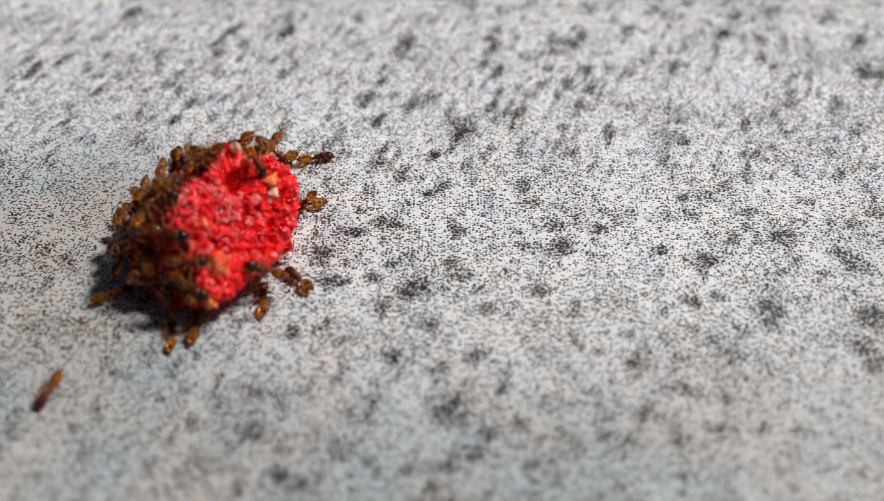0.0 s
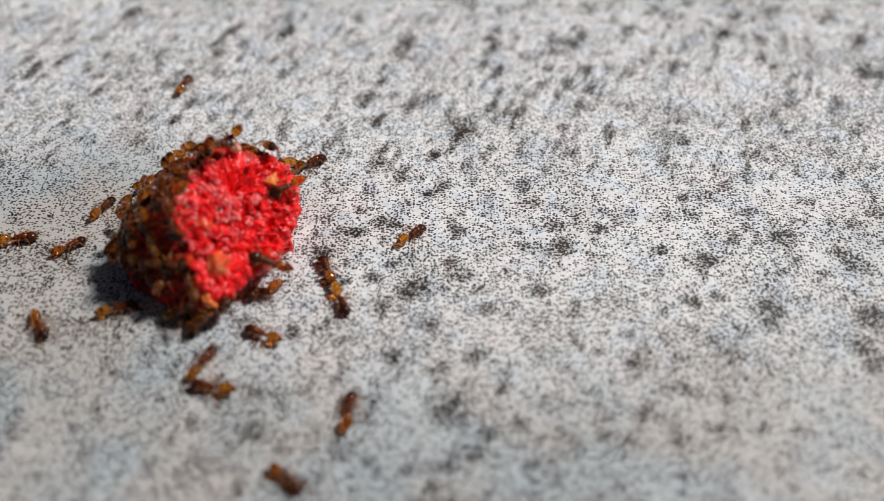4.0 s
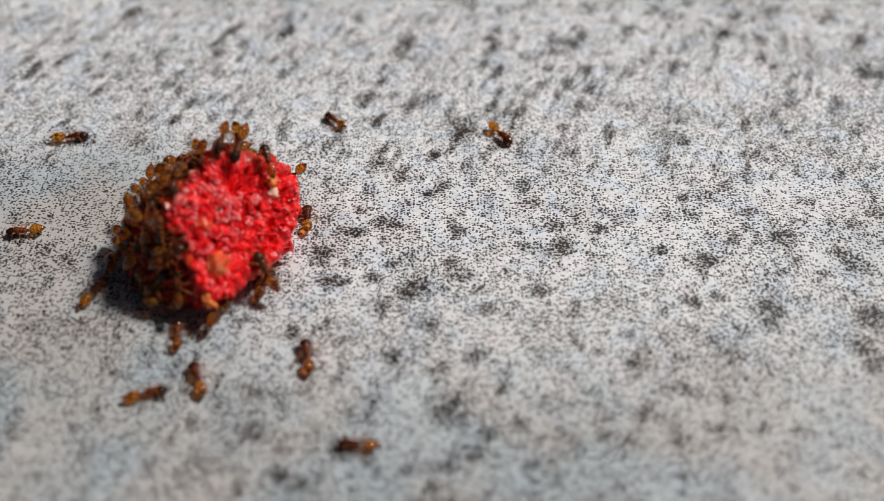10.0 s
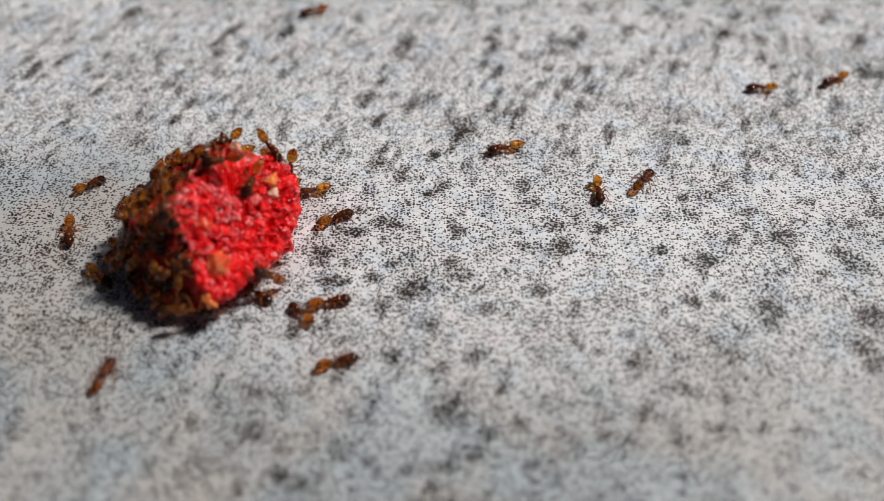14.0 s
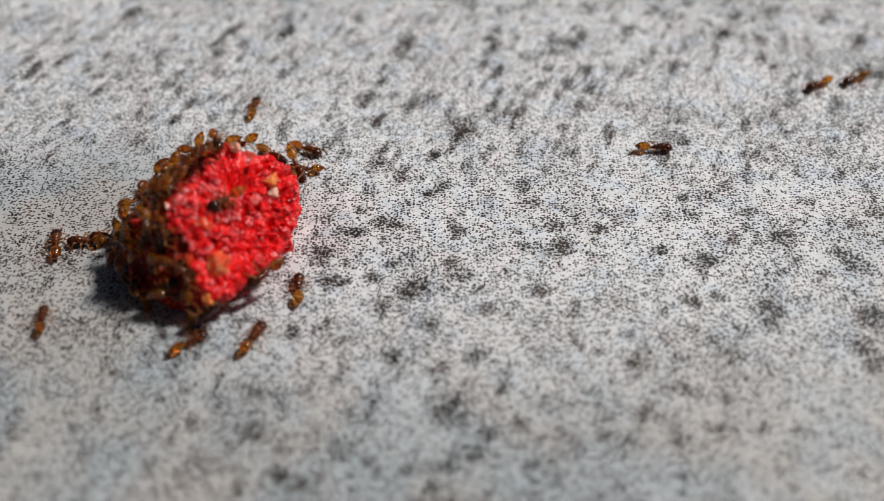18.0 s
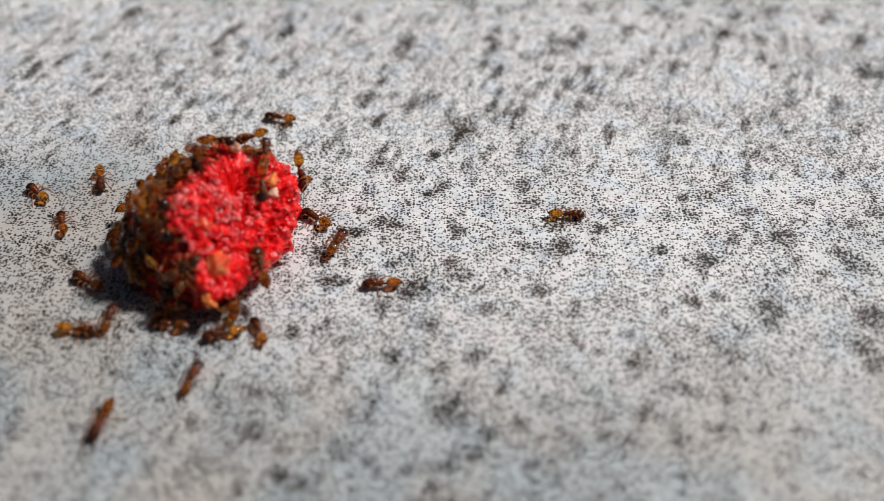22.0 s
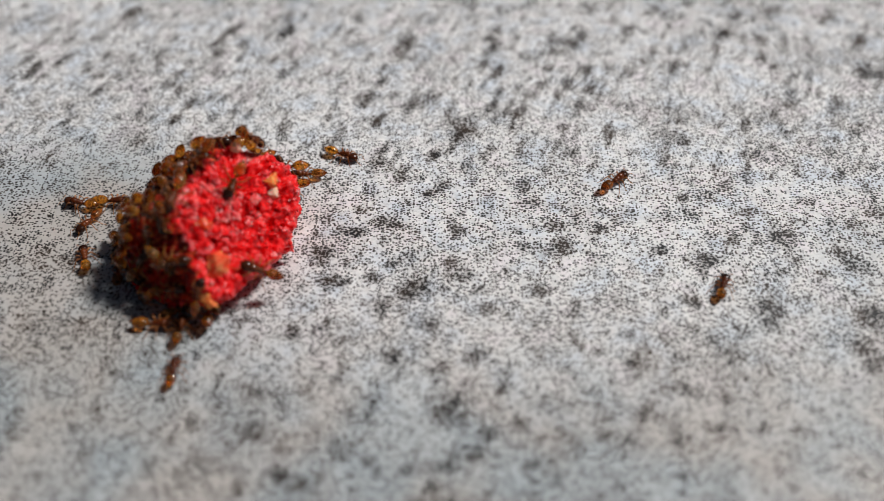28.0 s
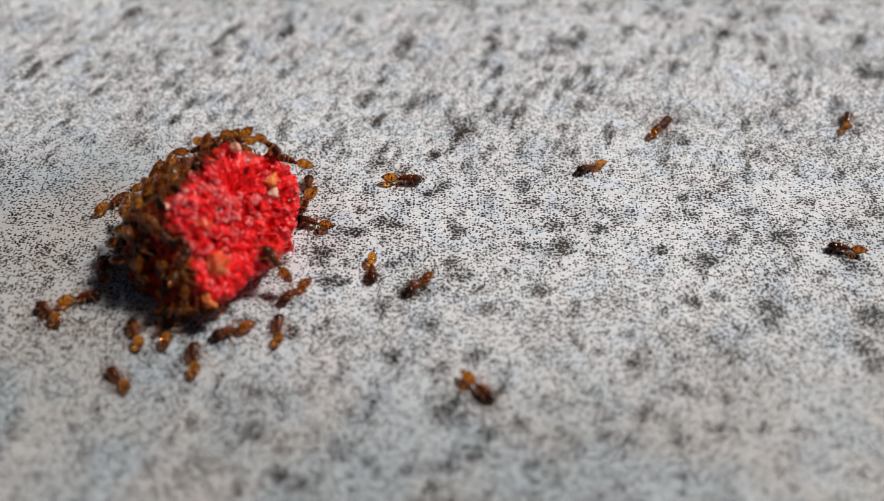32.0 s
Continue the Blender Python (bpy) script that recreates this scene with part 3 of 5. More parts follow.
# ---- movement ----
# each ant's stops: seconds, place in millimetres, heading in degrees
ANT_ROWS = [
    [(0, -19.09, -9.83, -106), (0.5, -19.09, -9.82, -106), (1, -19.09, -9.83, -101), (1.5, -19.20, -9.82, -101), (2, -19.85, -9.60, 180), (2.5, -14.45, -8.16, 3), (3, -14.70, -9.33, 94), (3.5, -12.29, -10.13, 39), (5.5, -11.31, 8.60, 316), (6, -11.31, 8.60, 316), (6.5, -11.31, 8.60, 316), (7, -11.31, 8.60, 316), (7.5, -11.31, 8.60, 316), (8, -11.31, 8.60, 316), (8.5, -18.49, 6.28, -154), (9, -20.72, 4.02, 32), (9.5, -19.54, 3.27, -73), (10, -18.46, -3.18, 70), (10.5, -8.60, 8.09, 219), (11, -6.05, -0.43, 133), (11.5, -3.63, 4.05, 100), (12, -6.63, 2.73, 98), (12.5, -5.42, 11.38, 3), (13, -0.29, 3.06, -45), (13.5, 6.00, 3.47, 9), (14, 9.24, 4.51, -90), (14.5, 12.73, 34.90, 168), (16.5, 12.73, 34.90, 168), (17, 12.73, 34.90, 168), (17.5, 17.59, 10.68, -58), (18, 25.04, 15.07, -152), (18.5, 19.78, 11.38, -173), (19, -6.89, 11.33, 8), (19.5, -11.39, 7.59, 288), (20, -18.76, -1.62, 101), (20.5, -20.19, -2.14, -67), (21, -17.35, -4.91, 96), (21.5, -21.39, -3.13, -138), (22, -18.53, -5.96, -6), (22.5, -9.94, 8.25, 301), (23, -9.94, 8.25, 301), (23.5, -10.55, 11.38, 85), (24, -9.60, 12.03, 108), (24.5, 5.97, 3.08, -79), (25, -7.04, -1.54, -152), (25.5, -7.41, 0.05, -37), (27.5, -6.90, 5.91, 43), (28, -6.02, 7.84, -22), (28.5, -5.92, 7.99, -22), (29, -7.63, 7.20, 102), (29.5, -5.79, 8.21, 0), (30, -5.79, 8.00, 0), (30.5, -5.92, 7.99, 0), (31, -5.20, 0.85, -86), (31.5, -9.64, 8.52, 245), (32, -7.89, 5.00, 96)],
    [(0, -7.56, 7.57, 16), (0.5, -11.18, 14.04, -24), (1, -5.70, 6.73, 172), (1.5, -6.39, -1.29, -116), (2, -10.75, -3.46, 98), (2.5, -9.67, 8.47, 241), (3, -9.67, 8.47, 241), (3.5, -13.14, -6.22, 180), (5.5, -10.21, 7.06, 236), (6, -10.21, 7.06, 236), (6.5, -10.21, 7.06, 236), (7, -10.21, 7.06, 236), (7.5, -10.21, 7.06, 236), (8, -10.21, 7.06, 236), (8.5, -10.21, 7.06, 236), (9, -6.77, -0.43, 129), (9.5, -6.88, -0.07, 129), (10, -7.73, 2.36, 96), (10.5, -10.80, 8.38, 273), (11, -13.83, -6.08, 101), (11.5, -10.49, 8.54, 309), (12, -7.92, 2.59, 99), (12.5, -8.89, 7.30, 322), (13, -7.33, -0.12, -152), (13.5, -6.98, 2.50, 61), (14, -5.95, 2.36, 29), (14.5, -8.39, 7.55, 321), (16.5, -8.39, 7.55, 321), (17, -8.39, 7.55, 321), (17.5, -3.15, 2.32, 3), (18, 13.30, 8.53, 0), (18.5, 6.58, 4.05, -141), (19, -2.49, -4.13, 161), (19.5, -1.98, -18.96, 294), (20, -4.23, -15.31, -11), (20.5, -7.43, -13.63, 120), (21, -10.40, -4.83, 128), (21.5, -10.57, -5.20, 128), (22, -11.34, -6.26, -167), (22.5, -9.97, 7.90, 222), (23, -9.97, 7.90, 222), (23.5, -9.97, 7.90, 222), (24, -9.97, 7.90, 222), (24.5, -9.97, 7.90, 222), (25, -19.93, 11.45, -163), (25.5, -10.85, 7.15, 300), (27.5, -10.85, 7.15, 300), (28, -10.85, 7.15, 300), (28.5, -10.85, 7.15, 300), (29, -18.55, -0.99, 0), (29.5, -7.51, 1.20, -63), (30, -16.85, -4.25, 28), (30.5, -16.06, -7.58, -61), (31, -14.83, -7.85, -36), (31.5, -14.31, -8.30, -36), (32, -12.38, -7.67, 104)],
    [(0, -8.00, 3.44, 180), (0.5, 5.12, 2.32, -19), (1, 6.33, -1.54, 74), (1.5, 2.72, 5.25, 70), (2, 10.13, 8.91, 22), (2.5, 13.12, 33.91, 346), (3, 13.12, 33.91, 346), (3.5, 13.12, 33.91, 346), (5.5, 21.27, 14.70, 15), (6, 14.73, 11.86, 0), (6.5, 25.29, 10.68, 59), (7, 16.66, 15.07, 86), (7.5, 20.81, 37.78, 236), (8, 20.81, 37.78, 236), (8.5, 20.81, 37.78, 236), (9, 20.81, 37.78, 236), (9.5, 20.81, 37.78, 236), (10, 20.81, 37.78, 236), (10.5, 20.81, 37.78, 236), (11, 20.81, 37.78, 236), (11.5, 20.81, 37.78, 236), (12, 20.81, 37.78, 236), (12.5, 20.81, 37.78, 236), (13, 20.81, 37.78, 236), (13.5, 20.81, 37.78, 236), (14, 20.81, 37.78, 236), (14.5, 20.81, 37.78, 236), (16.5, 20.81, 37.78, 236), (17, 20.81, 37.78, 236), (17.5, 20.81, 37.78, 236), (18, 20.81, 37.78, 236), (18.5, 20.81, 37.78, 236), (19, 20.81, 37.78, 236), (19.5, 20.81, 37.78, 236), (20, 10.45, 7.57, -159), (20.5, 5.87, 0.11, -177), (21, 5.71, 7.31, 76), (21.5, 7.52, 33.70, 114), (22, 7.52, 33.70, 114), (22.5, 7.52, 33.70, 114), (23, 7.52, 33.70, 114), (23.5, 7.52, 33.70, 114), (24, 7.52, 33.70, 114), (24.5, 7.52, 33.70, 114), (25, 7.52, 33.70, 114), (25.5, 7.52, 33.70, 114), (27.5, 7.52, 33.70, 114), (28, 7.52, 33.70, 114), (28.5, 7.52, 33.70, 114), (29, 7.52, 33.70, 114), (29.5, 7.52, 33.70, 114), (30, 7.52, 33.70, 114), (30.5, 7.52, 33.70, 114), (31, -3.74, 11.16, 164), (31.5, -13.28, 18.23, -154), (32, -19.04, 3.63, 47)],
    [(0, -7.81, -2.37, 135), (0.5, -5.76, -1.29, 17), (1, 1.61, 0.54, 173), (1.5, 0.25, 0.11, -166), (2, -0.19, 0.54, -166), (2.5, -2.14, -0.94, -104), (3, -2.41, -8.13, 84), (3.5, -5.94, -11.79, 168), (5.5, 8.24, -6.66, 167), (6, 6.74, -19.33, 285), (6.5, 13.06, -5.81, 67), (7, 18.41, 7.68, -166), (7.5, 30.82, 7.68, 27), (8, 22.40, 14.26, 180), (8.5, 28.02, 36.91, 60), (9, 28.02, 36.91, 60), (9.5, 28.02, 36.91, 60), (10, 28.02, 36.91, 60), (10.5, 28.02, 36.91, 60), (11, 28.02, 36.91, 60), (11.5, 28.02, 36.91, 60), (12, 28.02, 36.91, 60), (12.5, 28.02, 36.91, 60), (13, 28.02, 36.91, 60), (13.5, 28.02, 36.91, 60), (14, 28.02, 36.91, 60), (14.5, 28.02, 36.91, 60), (16.5, 28.02, 36.91, 60), (17, 28.02, 36.91, 60), (17.5, 28.02, 36.91, 60), (18, 28.02, 36.91, 60), (18.5, 28.02, 36.91, 60), (19, 28.02, 36.91, 60), (19.5, 28.02, 36.91, 60), (20, 28.02, 36.91, 60), (20.5, 28.02, 36.91, 60), (21, 28.02, 36.91, 60), (21.5, 28.02, 36.91, 60), (22, 28.02, 36.91, 60), (22.5, 28.02, 36.91, 60), (23, 28.02, 36.91, 60), (23.5, 28.02, 36.91, 60), (24, 28.02, 36.91, 60), (24.5, 28.02, 36.91, 60), (25, 28.02, 36.91, 60), (25.5, 24.28, 14.20, 37), (27.5, 32.63, 14.20, 224), (28, 32.63, 14.20, 224), (28.5, 32.63, 14.20, 224), (29, 32.63, 14.20, 224), (29.5, 32.63, 14.20, 224), (30, 32.63, 14.20, 224), (30.5, 32.63, 14.20, 224), (31, 8.21, 1.12, 63), (31.5, 11.93, 36.01, 95), (32, 14.01, 10.76, 52)],
    [(0, -9.44, -3.66, 101), (0.5, -8.44, -6.11, -72), (1, -7.95, -8.23, -136), (1.5, -8.06, -8.30, -136), (2, -8.14, -8.23, -148), (2.5, -8.18, -8.30, -148), (3, -8.23, -8.23, -136), (3.5, -8.54, -7.95, -136), (5.5, -11.33, 7.37, 232), (6, -17.92, 6.52, -148), (6.5, -20.46, 2.69, -56), (7, -10.16, -5.10, -146), (7.5, -3.98, -4.10, -3), (8, 5.82, -5.89, 40), (8.5, 10.23, 4.25, 72), (9, 11.68, 12.15, -127), (9.5, 15.08, 37.75, 316), (10, 15.08, 37.75, 316), (10.5, 15.08, 37.75, 316), (11, 15.08, 37.75, 316), (11.5, 15.08, 37.75, 316), (12, 15.08, 37.75, 316), (12.5, 15.08, 37.75, 316), (13, 15.08, 37.75, 316), (13.5, 15.08, 37.75, 316), (14, 15.08, 37.75, 316), (14.5, 15.08, 37.75, 316), (16.5, 15.08, 37.75, 316), (17, 15.08, 37.75, 316), (17.5, 15.08, 37.75, 316), (18, 15.08, 37.75, 316), (18.5, 15.08, 37.75, 316), (19, 15.08, 37.75, 316), (19.5, 15.08, 37.75, 316), (20, -3.14, -0.77, -159), (20.5, -8.12, 8.78, 329), (21, 0.14, 9.58, -42), (21.5, -5.53, 10.68, -123), (22, -5.81, 0.45, 71), (22.5, -7.25, -1.46, -110), (23, -7.42, -3.86, 103), (23.5, -2.37, -1.63, 37), (24, -3.39, -0.77, -159), (24.5, 3.30, 2.69, -149), (25, -9.71, -4.52, 156), (25.5, -10.21, 7.98, 284), (27.5, -10.21, 7.98, 284), (28, -8.26, 6.01, 180), (28.5, -5.57, 1.20, -67), (29, -4.40, -3.06, 124), (29.5, -4.56, -4.42, -120), (30, -8.68, -10.49, 102), (30.5, -2.99, -4.73, 55), (31, -4.46, -4.52, 50), (31.5, -4.64, -8.58, -39), (32, 1.89, -9.66, -46)],
    [(0, -12.64, -5.48, 92), (0.5, -14.83, -5.81, 76), (1, -14.41, -6.33, 76), (1.5, -14.12, -6.41, 76), (2, -15.46, -6.77, 139), (2.5, -14.64, -6.71, 139), (3, -10.35, -5.21, 87), (3.5, -11.40, -9.60, 158), (5.5, -10.61, -9.06, -129), (6, -9.60, -9.93, -108), (6.5, -8.77, -10.61, 97), (7, -9.95, -6.95, 180), (7.5, -7.95, -6.26, 86), (8, -9.85, -5.59, 146), (8.5, -9.88, -5.04, 146), (9, -9.35, -4.56, -146), (9.5, -12.66, -6.11, -121), (10, -12.02, -8.92, 115), (10.5, -9.90, -6.56, 81), (11, -11.56, -6.15, 103), (11.5, -12.11, 8.59, 227), (12, -19.01, -1.62, 97), (12.5, -19.35, -0.59, -54), (13, -16.45, -5.10, 28), (13.5, -21.73, -2.80, 127), (14, -21.03, 1.07, -78), (14.5, -19.40, 0.76, 90), (16.5, -20.16, -0.64, 109), (17, -20.71, -0.47, 109), (17.5, -21.19, 0.11, 109), (18, -20.00, 0.40, 180), (18.5, -18.87, 6.70, -60), (19, -17.08, -4.56, 79), (19.5, -11.15, 7.74, 202), (20, -17.23, -4.91, 96), (20.5, -17.30, -5.35, 96), (21, -19.09, -13.44, -101), (21.5, -10.94, -13.27, 32), (22, -16.11, -11.60, -103), (22.5, -14.36, -18.61, 315), (23, -17.13, -8.65, 41), (23.5, -16.49, -9.54, -6), (24, -16.79, -9.76, -6), (24.5, -17.72, -9.95, -142), (25, -18.36, -10.97, -139), (25.5, -17.16, -8.51, 13), (27.5, -19.33, -5.48, 43), (28, -14.65, -5.59, 0), (28.5, -16.72, -6.26, 100), (29, -16.80, -6.33, 100), (29.5, -5.93, -2.31, 6), (30, -11.77, -5.78, 83), (30.5, -10.35, -5.04, 99), (31, -10.84, -5.78, 99), (31.5, -15.10, -5.66, 180), (32, -14.12, -5.78, 101)],
    [(0, -13.81, -6.15, 101), (0.5, -17.42, -5.35, -148), (1, -15.28, -7.06, 157), (1.5, -16.58, -11.40, 140), (2, -20.06, -3.06, 98), (2.5, -20.54, -3.94, 99), (3, -21.15, 3.54, -165), (3.5, -20.44, 1.85, 82), (5.5, -11.34, 12.03, 91), (6, -10.83, 12.33, 91), (6.5, -10.58, 11.61, 91), (7, -9.91, 12.21, 87), (7.5, -9.75, 12.09, 87), (8, -9.62, 12.21, 46), (8.5, -9.87, 11.85, 46), (9, -9.51, 12.21, 46), (9.5, -9.21, 12.57, 46), (10, -6.92, 11.33, 134), (10.5, -12.35, 8.51, 316), (11, -20.31, 2.22, -149), (11.5, -18.53, 4.05, -75), (12, -20.02, 1.07, 82), (12.5, -21.23, 2.13, -54), (13, -18.09, -1.62, 97), (13.5, -20.57, 2.13, 112), (14, -20.83, 5.25, 40), (14.5, -8.94, 8.10, 262), (16.5, -8.94, 8.10, 262), (17, -8.94, 8.10, 262), (17.5, -5.10, 4.05, -68), (18, -8.31, 6.52, 180), (18.5, -4.89, 5.05, -93), (19, -8.89, -3.46, 52), (19.5, -11.59, 7.97, 297), (20, -18.90, 2.12, 100), (20.5, -9.74, 7.56, 213), (21, -8.00, -2.57, 173), (21.5, -7.42, -2.31, 173), (22, -9.44, -5.89, 116), (22.5, -6.41, -5.20, 1), (23, 4.76, -5.70, 82), (23.5, 6.40, -5.35, -89), (24, 5.10, -19.70, 110), (24.5, 5.10, -19.70, 110), (25, 5.10, -19.70, 110), (25.5, 5.10, -19.70, 110), (27.5, 5.10, -19.70, 110), (28, 15.07, -2.86, 68), (28.5, 27.78, -2.86, 52), (29, -0.53, -0.12, -27), (29.5, 6.96, 2.32, 28), (30, 16.24, 8.75, 37), (30.5, 21.66, 37.05, 254), (31, 7.27, 5.50, 65), (31.5, 9.80, 33.89, 31), (32, 8.91, 6.68, -159)],
    [(0, -17.34, -3.46, 29), (0.5, -19.75, -1.46, 113), (1, -18.04, -1.83, 0), (1.5, -8.42, 7.18, 209), (2, -8.20, 5.40, -150), (2.5, -10.94, 7.02, 206), (3, -10.94, 7.02, 206), (3.5, -17.02, -4.41, 79), (5.5, -15.71, -5.02, 95), (6, -12.04, -7.24, -174), (6.5, -15.83, -7.58, 103), (7, -12.27, -6.22, 104), (7.5, -7.82, -4.26, 154), (8, -18.03, -3.46, 111), (8.5, -19.36, -4.73, 130), (9, -20.31, -0.77, 112), (9.5, -22.71, 1.38, 150), (10, -23.72, 1.21, -173), (10.5, -28.02, 1.21, 112), (11, -20.46, -4.91, -12), (11.5, -20.27, -4.89, -12), (12, -19.87, -4.91, 140), (12.5, -19.92, -6.11, -104), (13, -20.28, -6.70, -104), (13.5, -19.62, -5.96, 68), (14, -18.45, -2.24, -41), (14.5, -11.78, 8.39, 251), (16.5, -12.76, 11.80, 110), (17, -12.42, 12.21, 110), (17.5, -12.59, 12.33, 110), (18, -12.17, 12.74, 88), (18.5, -19.20, 11.38, -174), (19, -27.67, 11.16, -127), (19.5, -23.26, 9.09, -9), (20, -25.90, 10.87, 26), (20.5, -24.34, 10.91, -75), (21, -23.72, 2.82, 119), (21.5, -24.46, 3.27, 119), (22, -23.90, 4.51, 138), (22.5, -11.27, 7.70, 295), (23, -18.64, -3.06, 29), (23.5, -18.71, -1.12, 100), (24, -19.46, 1.66, 81), (24.5, -19.30, -0.77, -140), (25, -20.17, 1.07, 77), (25.5, -20.16, -2.00, 112), (27.5, -19.11, -1.83, 70), (28, -19.69, -0.77, 111), (28.5, -20.07, -3.46, 64), (29, -19.68, -3.66, 64), (29.5, -22.67, -4.10, -89), (30, -19.54, -14.46, 130), (30.5, -22.87, -14.46, 335), (31, -18.38, -8.65, 149), (31.5, -16.89, -8.86, 44), (32, -15.70, -6.08, 117)],
    [(0, 31.03, 9.19, 24), (0.5, 13.09, 8.87, -176), (1, 12.22, 7.84, -137), (1.5, 16.42, 36.61, 119), (2, 16.42, 36.61, 119), (2.5, 16.42, 36.61, 119), (3, 16.42, 36.61, 119), (3.5, 16.42, 36.61, 119), (5.5, 16.42, 36.61, 119), (6, 16.42, 36.61, 119), (6.5, 16.42, 36.61, 119), (7, 16.42, 36.61, 119), (7.5, 16.42, 36.61, 119), (8, 16.42, 36.61, 119), (8.5, 16.42, 36.61, 119), (9, 16.42, 36.61, 119), (9.5, 16.42, 36.61, 119), (10, 16.42, 36.61, 119), (10.5, 16.42, 36.61, 119), (11, 16.42, 36.61, 119), (11.5, 16.42, 36.61, 119), (12, 16.42, 36.61, 119), (12.5, 16.42, 36.61, 119), (13, 6.55, -2.57, 160), (13.5, 17.41, -8.16, 56), (14, 12.10, 5.60, 55), (14.5, 13.56, 4.51, 37), (16.5, 19.30, 38.57, 288), (17, 19.30, 38.57, 288), (17.5, 19.30, 38.57, 288), (18, 19.30, 38.57, 288), (18.5, 19.30, 38.57, 288), (19, 19.30, 38.57, 288), (19.5, 19.30, 38.57, 288), (20, 19.30, 38.57, 288), (20.5, 19.30, 38.57, 288), (21, 19.30, 38.57, 288), (21.5, 19.30, 38.57, 288), (22, 19.30, 38.57, 288), (22.5, 19.30, 38.57, 288), (23, 19.30, 38.57, 288), (23.5, 19.30, 38.57, 288), (24, 19.30, 38.57, 288), (24.5, 19.30, 38.57, 288), (25, 19.30, 38.57, 288), (25.5, 19.30, 38.57, 288), (27.5, 19.30, 38.57, 288), (28, 19.30, 38.57, 288), (28.5, 19.30, 38.57, 288), (29, 19.30, 38.57, 288), (29.5, 19.30, 38.57, 288), (30, 19.30, 38.57, 288), (30.5, 19.30, 38.57, 288), (31, 19.30, 38.57, 288), (31.5, 19.30, 38.57, 288), (32, 19.30, 38.57, 288)],
    [(0, 35.01, 15.07, 80), (0.5, 35.01, 15.07, 80), (1, 31.01, 24.67, 180), (1.5, 33.70, 33.40, 323), (2, 33.70, 33.40, 323), (2.5, 33.70, 33.40, 323), (3, 33.70, 33.40, 323), (3.5, 33.70, 33.40, 323), (5.5, 33.70, 33.40, 323), (6, 33.70, 33.40, 323), (6.5, 33.70, 33.40, 323), (7, 33.70, 33.40, 323), (7.5, 33.70, 33.40, 323), (8, 33.70, 33.40, 323), (8.5, 33.70, 33.40, 323), (9, 33.70, 33.40, 323), (9.5, 33.70, 33.40, 323), (10, 33.70, 33.40, 323), (10.5, 33.70, 33.40, 323), (11, 33.70, 33.40, 323), (11.5, 33.70, 33.40, 323), (12, 33.70, 33.40, 323), (12.5, 33.70, 33.40, 323), (13, 33.70, 33.40, 323), (13.5, 33.70, 33.40, 323), (14, 26.24, 15.58, -152), (14.5, 33.43, 15.58, 291), (16.5, 33.43, 15.58, 291), (17, 33.43, 15.58, 291), (17.5, 26.42, 15.05, 179), (18, 27.68, 15.71, -153), (18.5, 21.52, 9.54, -147), (19, -0.63, -2.78, -113), (19.5, -6.38, 0.11, -163), (20, -7.46, -4.83, -123), (20.5, -7.99, -3.78, 144), (21, -9.24, -3.54, 90), (21.5, -11.86, 7.11, 339), (22, -20.39, 5.50, -76), (22.5, -19.49, 2.50, -105), (23, -21.97, -0.43, 54), (23.5, -20.72, 1.20, 73), (24, -20.30, 5.00, 98), (24.5, -20.07, 4.85, 98), (25, -20.87, 5.00, 120), (25.5, -21.54, 4.51, 120), (27.5, -21.54, 3.54, 166), (28, -21.15, 3.54, 166), (28.5, -20.98, 3.66, 166), (29, -23.98, 2.59, 56), (29.5, -29.06, 2.59, 107), (30, -20.82, -1.41, -33), (30.5, -21.96, 1.01, 61), (31, -19.39, 1.12, 146), (31.5, -21.20, -0.77, -101), (32, -20.57, -4.72, 140)],
